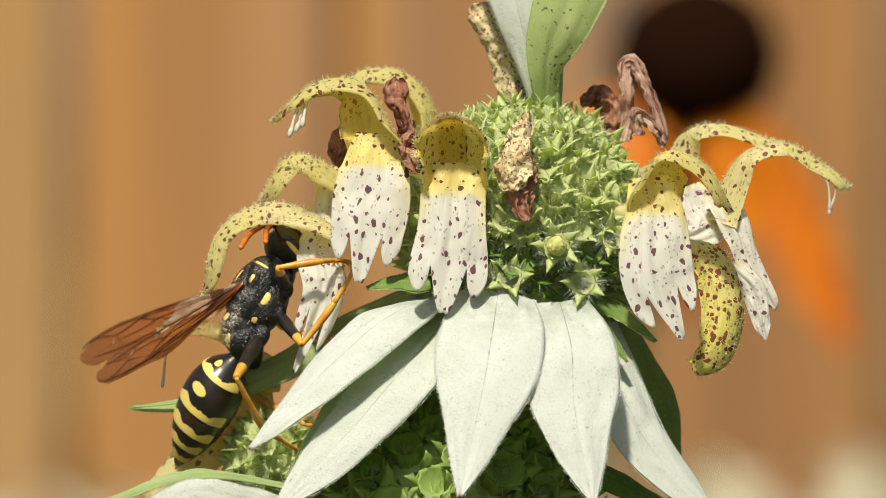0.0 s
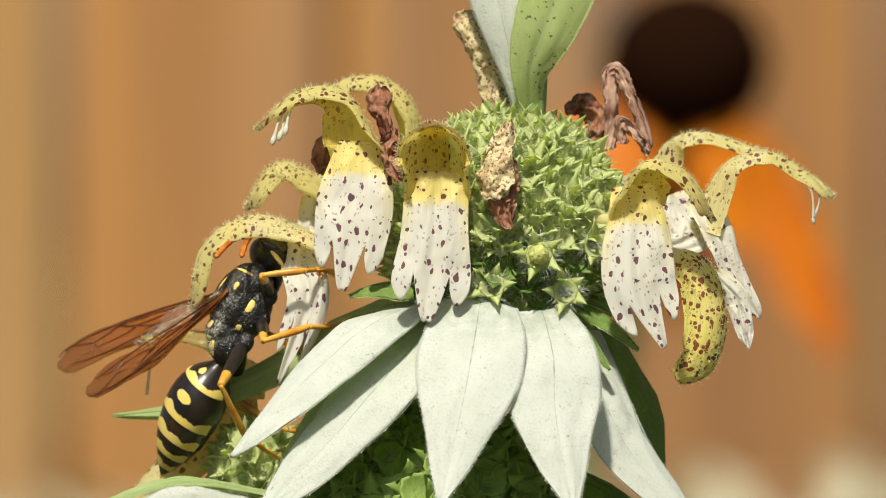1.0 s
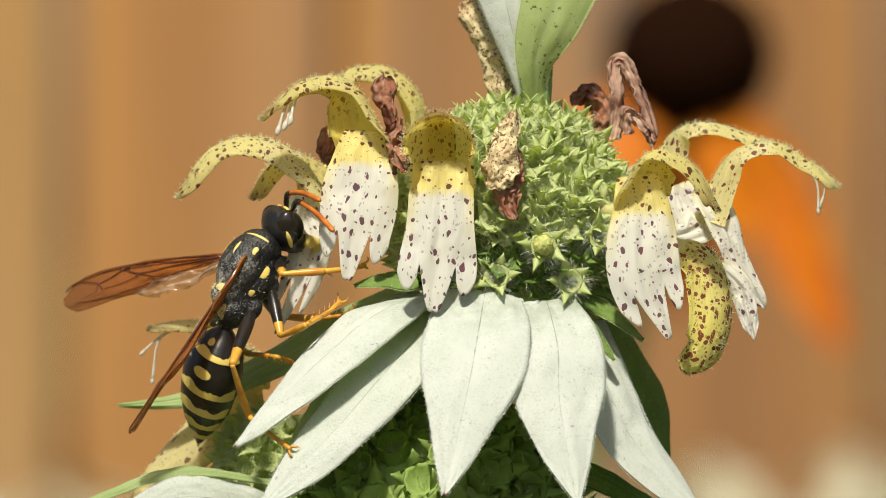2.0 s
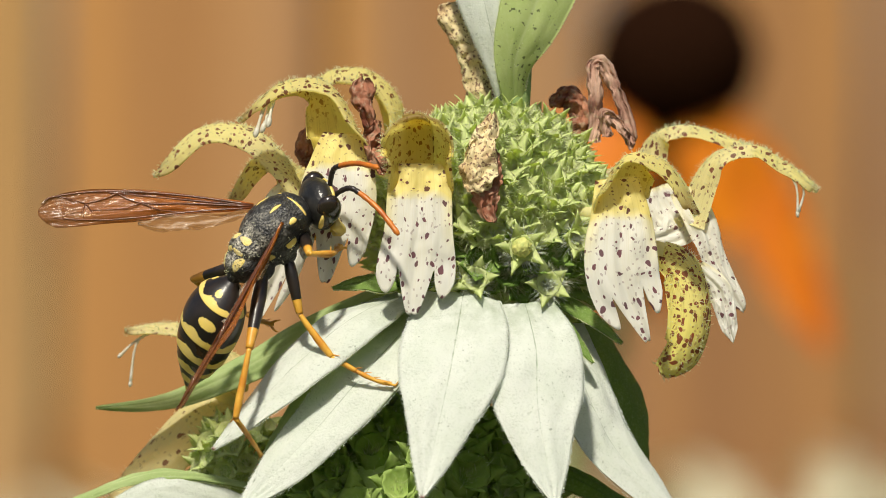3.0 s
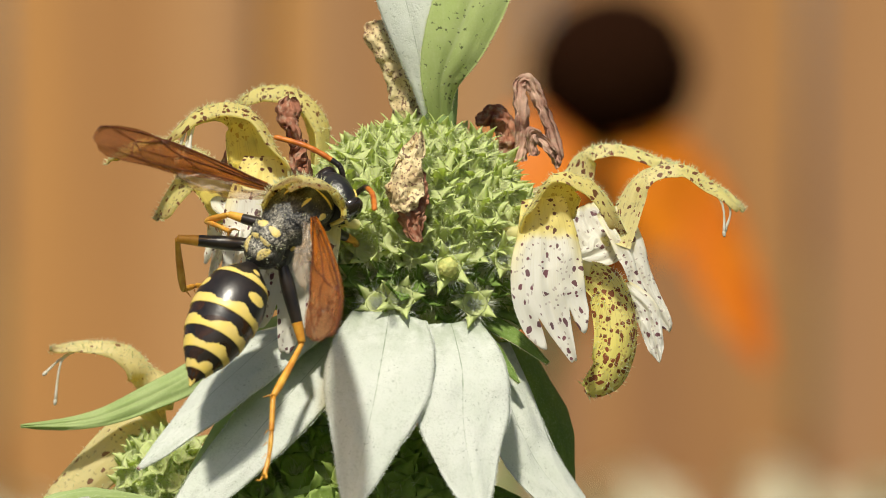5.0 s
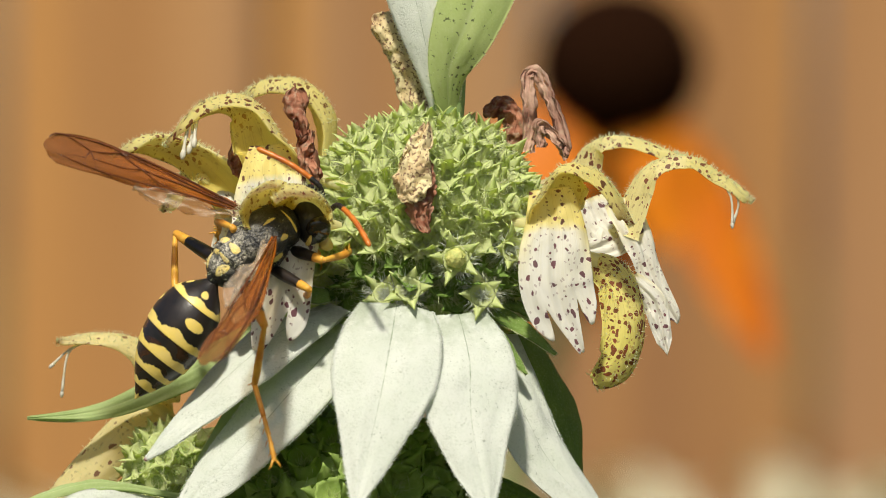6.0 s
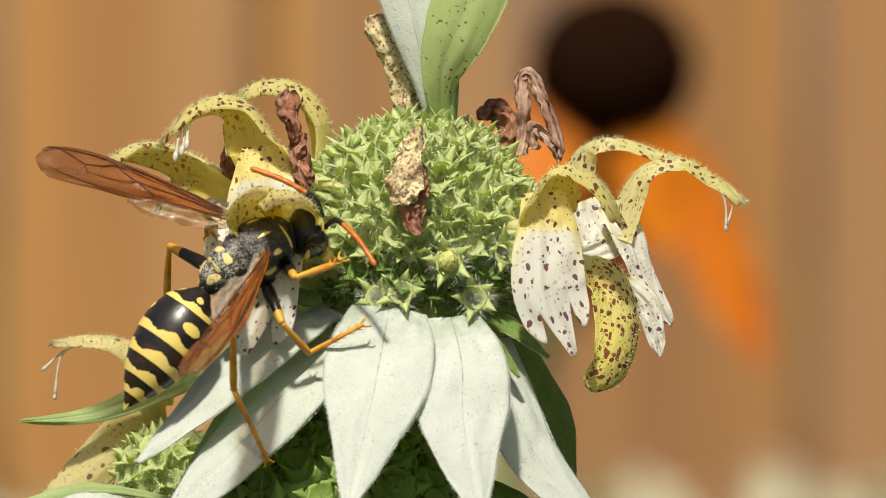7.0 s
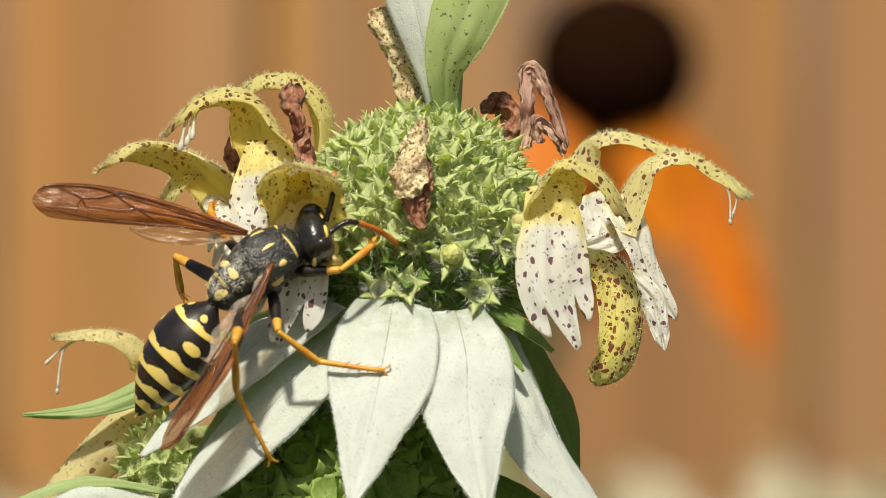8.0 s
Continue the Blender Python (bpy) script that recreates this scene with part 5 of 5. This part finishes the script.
# seconds; head x, y, depth; abdomen's tip x, y, depth
ENDS = [
    (0, 515, 437, 9, 312, 828, 10),
    (0.5, 515, 442, 9, 312, 826, 15),
    (1, 520, 435, 6, 315, 830, 1),
    (1.2, 520, 435, 6, 315, 830, 1),
    (2.3, 530, 399, -90, 390, 776, -65),
    (2.5, 544, 397, -100, 378, 764, -73),
    (2.7, 570, 343, -172, 413, 709, -70),
    (3.0, 623, 362, -226, 391, 687, -137),
    (3.5, 694, 372, -239, 401, 672, -173),
    (3.8, 700, 338, -242, 473, 717, -268),
    (4.0, 764, 312, -243, 544, 680, -297),
    (4.5, 792, 326, -240, 575, 651, -302),
    (5.0, 779, 327, -237, 531, 647, -325),
    (5.2, 767, 352, -236, 460, 657, -229),
    (6.3, 712, 375, -223, 416, 697, -209),
    (6.5, 729, 376, -225, 431, 717, -230),
    (7.0, 736, 388, -240, 412, 705, -228),
    (7.5, 729, 384, -225, 425, 713, -222),
    (7.7, 732, 386, -253, 426, 716, -216),
    (8.0, 747, 410, -272, 430, 724, -193),
]
# seconds; right wing tip x, y, depth; left wing tip x, y, depth; inward lean of the right wing, outward lean of the left
WINGS = [
    (0, 175, 672, 150, 148, 622, 210, -0.22, -0.5),
    (0.5, 172, 680, 150, 142, 625, 210, -0.22, -0.5),
    (1, 185, 685, 150, 135, 623, 210, -0.22, -0.5),
    (1.2, 184, 685, 150, 133, 623, 210, -0.22, -0.5),
    (2.3, 266, 808, -260, 135, 488, -60, 0.6, -0.7),
    (2.5, 267, 795, -270, 104, 460, -70, 0.57, -0.72),
    (2.7, 308, 717, -315, 118, 394, -125, 0.54, -0.73),
    (3.0, 361, 749, -375, 129, 367, -195, 0.49, -0.76),
    (3.5, 441, 725, -420, 193, 352, -280, 0.42, -0.8),
    (3.8, 637, 693, -470, 220, 437, -310, 0.5, -0.32),
    (4.0, 788, 622, -555, 328, 392, -355, 0.0, 0.0),
    (4.5, 862, 533, -585, 370, 293, -385, -0.15, -0.05),
    (5.0, 774, 560, -575, 363, 202, -375, 0.0, -0.1),
    (5.2, 643, 572, -467, 335, 187, -337, 0.1, -0.12),
    (6.3, 537, 637, -470, 244, 248, -340, 0.1, -0.2),
    (6.5, 542, 636, -470, 249, 261, -340, 0.1, -0.22),
    (7.0, 536, 635, -470, 261, 248, -340, 0.1, -0.26),
    (7.5, 544, 639, -470, 254, 269, -340, 0.1, -0.3),
    (7.7, 535, 664, -450, 250, 284, -330, 0.2, -0.5),
    (8.0, 484, 780, -445, 242, 330, -295, 0.32, -0.8),
]
# seconds; right antenna's tip x, y, depth; left antenna's tip x, y, depth
FEELERS = [
    (0, 425, 440, -70, 470, 430, -10),
    (1.2, 426, 440, -70, 466, 435, -10),
    (2.3, 685, 404, -235, 635, 329, -215),
    (2.5, 707, 408, -240, 647, 325, -215),
    (3.0, 764, 415, -260, 728, 297, -220),
    (3.5, 808, 375, -290, 746, 322, -240),
    (4.0, 826, 327, -330, 714, 227, -260),
    (4.5, 882, 290, -300, 620, 226, -230),
    (5.0, 853, 337, -290, 671, 207, -230),
    (6.3, 827, 437, -290, 617, 257, -230),
    (6.5, 831, 438, -290, 614, 261, -230),
    (7.0, 854, 445, -290, 621, 268, -230),
    (7.5, 836, 444, -290, 619, 269, -230),
    (8, 887, 420, -290, 774, 295, -260),
]
# seconds; knee x, y, depth; ankle x, y, depth; toe x, y, depth
STEPS = {
    "right_fore": [(0, 493, 474, -60, 586, 460, -70, 620, 462, -20), (1, 493, 474, -60, 580, 464, -70, 615, 465, -20), (2.5, 543, 490, -420, 624, 486, -165, 690, 475, -175), (3, 606, 449, -420, 646, 449, -290, 659, 441, -210), (3.5, 703, 452, -420, 770, 426, -255, 850, 417, -260), (4, 849, 373, -280, 858, 368, -200, 865, 380, -120), (4.5, 838, 376, -270, 845, 368, -200, 830, 380, -120), (5, 816, 392, -250, 820, 402, -200, 800, 392, -120), (6.5, 724, 461, -270, 783, 439, -260, 795, 432, -180), (7.5, 722, 466, -270, 783, 445, -260, 792, 439, -180), (8, 785, 465, -270, 838, 424, -260, 848, 415, -180)],
    "right_mid": [(0, 535, 610, -80, 612, 510, -150, 655, 425, -190), (1, 495, 590, -60, 575, 565, -120, 640, 562, -50), (2.5, 539, 598, -420, 572, 590, -245, 632, 548, -225), (3, 591, 562, -420, 651, 637, -300, 753, 687, -330), (3.5, 625, 571, -420, 653, 645, -300, 752, 695, -320), (4, 801, 496, -280, 831, 538, -260, 892, 531, -240), (4.5, 813, 487, -270, 805, 498, -190, 790, 518, -100), (5, 746, 470, -260, 731, 492, -190, 731, 512, -100), (6.5, 724, 505, -270, 716, 515, -180, 704, 530, -90), (6.9, 733, 500, -260, 722, 515, -180, 708, 530, -90), (7, 691, 548, -420, 738, 600, -290, 831, 550, -310), (7.5, 724, 508, -260, 714, 520, -180, 702, 535, -90), (7.7, 685, 564, -420, 748, 594, -265, 850, 594, -270), (8, 678, 573, -420, 748, 625, -275, 874, 643, -290)],
    "right_hind": [(0, 418, 668, -110, 463, 756, -60, 540, 806, -40), (1, 420, 668, -110, 463, 758, -60, 535, 806, -60), (2.5, 446, 638, -420, 461, 735, -225, 528, 796, -190), (3, 501, 617, -420, 476, 747, -220, 531, 817, -220), (3.5, 550, 575, -420, 506, 675, -250, 526, 847, -270), (4, 717, 615, -420, 660, 705, -420, 660, 845, -420), (4.5, 754, 595, -420, 691, 673, -420, 661, 812, -420), (5, 728, 579, -420, 676, 667, -420, 667, 808, -420), (6.5, 617, 554, -420, 613, 661, -275, 668, 790, -290), (8, 603, 590, -420, 605, 678, -280, 668, 802, -290)],
    "left_fore": [(0, 520, 470, 20, 570, 455, 0, 600, 460, -20), (1, 530, 465, 20, 560, 455, 0, 600, 465, -20), (2.5, 556, 455, -60, 575, 462, 0, 585, 468, 80), (3.5, 606, 377, -200, 556, 357, -190, 590, 297, -170), (4, 706, 327, -230, 690, 297, -200, 706, 267, -140), (4.5, 740, 318, -230, 730, 298, -180, 740, 278, -100), (5.2, 732, 387, -200, 742, 397, -150, 752, 407, -90), (7.5, 699, 414, -210, 709, 424, -150, 719, 434, -90), (8, 660, 390, -230, 688, 340, -220, 705, 310, -200)],
    "left_mid": [(0, 500, 580, 40, 560, 600, 20, 620, 600, -20), (1, 500, 575, 40, 560, 605, 20, 620, 605, -20), (2.5, 519, 540, -95, 579, 530, -115, 649, 515, -145), (3.5, 566, 387, -160, 546, 367, -140, 596, 317, -120), (4, 616, 387, -230, 606, 377, -200, 596, 367, -150), (4.5, 605, 405, -240, 570, 388, -210, 545, 398, -160), (5, 596, 347, -240, 556, 360, -210, 592, 374, -150), (6.5, 584, 401, -200, 564, 381, -180, 554, 401, -110), (8, 562, 385, -200, 557, 362, -180, 562, 345, -110)],
    "left_hind": [(0, 440, 690, 40, 500, 730, 40, 560, 760, 0), (1, 440, 685, 40, 500, 730, 40, 560, 755, 0), (2.5, 369, 530, -55, 449, 580, -75, 539, 592, -115), (3.5, 458, 471, -160, 496, 517, -120, 536, 567, -70), (4, 536, 465, -250, 543, 520, -200, 552, 545, -130), (4.5, 564, 387, -250, 542, 450, -210, 561, 490, -150), (5, 499, 390, -240, 516, 480, -200, 560, 470, -150), (6.5, 490, 402, -130, 483, 502, -130, 504, 526, -90), (8, 496, 443, -130, 507, 508, -140, 530, 545, -90)],
}


def wasp_at(t):
    v = glide(BODY, t)
    return aimed(G(*v[:3]), Vector(v[3:6]), Vector(v[6:9]))


def reach(body_inv, origin, length, x, y, d):
    """The point at that length from origin (body space) which shows at the sheet's x, y, on the side of depth d."""
    o, far = body_inv @ G(x, y, d), body_inv @ G(x, y, d + 100)
    v = (far - o).normalized()
    w = o - origin
    k = w.dot(v)
    gap = length * length - (w.length_squared - k * k)
    p = o - v * k
    if gap > 0:
        p = p + v * (math.sqrt(gap) if k > 0 else -math.sqrt(gap))
    return origin + (p - origin).normalized() * length


def leg_links(body_inv, key, t):
    side_name, leg = key.split("_")
    la, lb, lc = [x * U for x in LEG[leg]]
    hip = Vector(HIP[leg]) * U
    hip.y *= 1 if side_name == "left" else -1
    v = glide(STEPS[key], t)
    knee = reach(body_inv, hip, la, *v[:3])
    ankle = reach(body_inv, knee, lb, *v[3:6])
    toe = reach(body_inv, ankle, lc, *v[6:9])
    bend = (knee - hip).normalized() - (ankle - knee).normalized()
    return aimed(hip, knee - hip, bend), aimed(knee, ankle - knee, bend), aimed(ankle, toe - ankle, bend)


# seconds; how far the whole plant is turned round its stem and nodded, 200ths of a radian
PLANT_SWAY = [(0, 0, 0), (0.5, 2.2, 0), (1, 2.3, -0.5), (2.5, 3.5, -0.5), (3, 3.3, -0.5), (3.5, 4.0, -1.1), (4, 3.0, -1.3), (4.5, 1.4, -1.6), (5, 2.6, -1.7),
              (6.5, 2.9, 0), (7, 4.0, -0.5), (7.5, 3.6, 0.2), (8, 3.1, -0.2)]
FLOWER_SWAY = {
    "low_left": [(0, 0, 0, 0, 0, 0), (1.2, 0, 0, 0, 0, 0), (2.3, -30, 6, 20, 31, 0), (3.5, -34, 12, 20, 29, 0), (4.2, 0, -18, 20, 31, -55), (8, -10, -8, 20, 27, -58)],
    "left": [(0, 0, 0, 0, 0, 0), (3.2, 0, 0, 0, 0, 0), (4.2, -6, 16, 0, 4, 0), (5, -4, 0, 0, -3, 0), (6.5, 0, -18, 0, -8, 0), (8, 0, -10, 0, -5, 0)],
    "centre": [(0, 0, 0, 0, 0, 0), (3.4, 0, 0, 0, 0, 0), (3.8, -10, 0, 0, 0, 0), (4.5, -45, 6, 0, 0, 0), (5, -56, 22, -34, -4, 6), (5.2, -84, 32, -24, -6, 4), (6.3, -102, 44, -14, -8, -2), (7.5, -102, 44, -14, -8, -2), (8, -70, 40, -8, -4, -2)],
}


# seconds; how far the middle flower's hood is bent down, aside, and spread open, degrees
HOOD_PRESS = [(0, 0, 0, 0), (4.6, 0, 0, 0), (5, 24, -6, 8), (5.2, 30, -6, 10), (6.3, 42, -6, 16), (7.5, 42, -6, 16), (8, 28, -3, 12)]


def motions():
    times = [i / 10 for i in range(81)]
    walk(WASP, [(t, wasp_at(t)) for t in times])
    neck, home, rows = G(925, 441), PLANT.matrix_basis.copy(), []
    for t in times:
        turn, nod = glide(PLANT_SWAY, t)
        rows.append((t, Matrix.Translation(neck) @ Matrix.Rotation(-turn / 200, 4, "Z") @ Matrix.Rotation(-nod / 200, 4, "X") @ Matrix.Translation(-neck) @ home))
    walk(PLANT, rows)
    inv = {t: wasp_at(t).inverted() for t in times}
    neck, waist = Vector((80, 0, 2)) * U, Vector((-86, 0, -17)) * U
    head_rows, tail_rows, right_rows, left_rows = [], [], [], []
    for t in times:
        v, g = glide(ENDS, t), glide(WINGS, t)
        head_rows.append((t, aimed(neck, (inv[t] @ G(*v[:3]) - neck).normalized() * 1.4 + Vector((0.35, 0, 0)), Vector((0, 0, 1)))))
        tail_rows.append((t, aimed(waist, waist - reach(inv[t], waist, 253 * U, *v[3:6]), Vector((0, 0, 1))) @ Matrix.Rotation(radians(5.9), 4, "Y")))
        for rows, y, tip in ((right_rows, -1, g[:3]), (left_rows, 1, g[3:6])):
            root = Vector((22, y * 46, 30)) * U
            d = (reach(inv[t], root, 366 * U, *tip) - root).normalized()
            rows.append((t, aimed(root, d, Vector((-0.1, g[6] if y < 0 else g[7], 0.7 if y < 0 else 1)))))
    for name, y, k in (("right_antenna", -1, 0), ("left_antenna", 1, 3)):
        root, rows = Vector((60, y * 14, 18)) * U, []
        for (t, m) in head_rows:
            tip = reach(m.inverted() @ inv[t], root, 148 * U, *glide(FEELERS, t)[k:k + 3])
            rows.append((t, aimed(root, tip - root, Vector((0.2, -y * 0.2, 1)))))
        walk(PARTS[name], rows)
    lip = next(o for o in FLOWERS["low_left"].children if o.name.startswith("lip"))
    hinge, home = lip.matrix_basis @ G(600, 400, -30), lip.matrix_basis.copy()
    walk(lip, [(t, Matrix.Translation(hinge) @ Matrix.Rotation(radians(-0.9 * glide(FLOWER_SWAY["low_left"], t)[3]), 4, "Y") @ Matrix.Translation(-hinge) @ home) for t in times])
    walk(PARTS["head"], head_rows)
    walk(PARTS["abdomen"], tail_rows)
    walk(PARTS["right_wing"], right_rows)
    walk(PARTS["left_wing"], left_rows)
    for key in STEPS:
        links = [(t, leg_links(inv[t], key, t)) for t in times]
        for i, bone in enumerate(("femur", "tibia", "tarsus")):
            walk(PARTS[key + "_" + bone], [(t, m[i]) for t, m in links])
    for key, rows in FLOWER_SWAY.items():
        home = FLOWERS[key].matrix_basis.copy()
        made = []
        for t in times:
            dx, dy, dd, turn, lean = glide(rows, t)
            made.append((t, Matrix.Translation(Vector((dx, dd, -dy)) * U) @ home @ Matrix.Rotation(radians(turn), 4, "Y") @ Matrix.Rotation(radians(lean), 4, "X")))
        walk(FLOWERS[key], made)
    # the wasp pries at the hood of the middle flower and pushes its lip aside
    lip = next(o for o in FLOWERS["centre"].children if o.name.startswith("lip"))
    edge, rest = lip.matrix_basis @ G(803, 300, -216), lip.matrix_basis.copy()
    walk(lip, [(t, Matrix.Translation(edge) @ Matrix.Rotation(radians(0.42 * glide(HOOD_PRESS, t)[0]), 4, "Y") @ Matrix.Translation(-edge) @ rest) for t in times])
    for sgn, hood, fuzz in HALVES:
        hinge, tip = hood.matrix_basis @ G(803, 345, -205), hood.matrix_basis @ G(794, 204, -292)
        base, home = hood.matrix_basis @ G(803, 372, -212), hood.matrix_basis.copy()
        rows = []
        for t in times:
            lean, turn, wide = glide(HOOD_PRESS, t)
            slide = hood.matrix_basis @ G(803 + wide * (0.8 if sgn < 0 else -1.0), 372 + wide * (-0.1 if sgn < 0 else 0.1), -212) - base
            spread = Matrix.Translation(base + slide) @ Matrix.Rotation(radians(0.4 * (wide if sgn < 0 else -wide)), 4, tip - base) @ Matrix.Translation(-base)
            rows.append((t, Matrix.Translation(hinge) @ Matrix.Rotation(radians(turn), 4, "Y") @ Matrix.Rotation(radians(lean * (0.9 if sgn < 0 else 0.6)), 4, "X") @ Matrix.Translation(-hinge) @ spread @ home))
        walk(hood, rows)
        walk(fuzz, rows)


ground()
fence()
coneflower()
low_plants()
PLANT, FLOWERS = bee_balm()
WASP, PARTS = wasp()
motions()
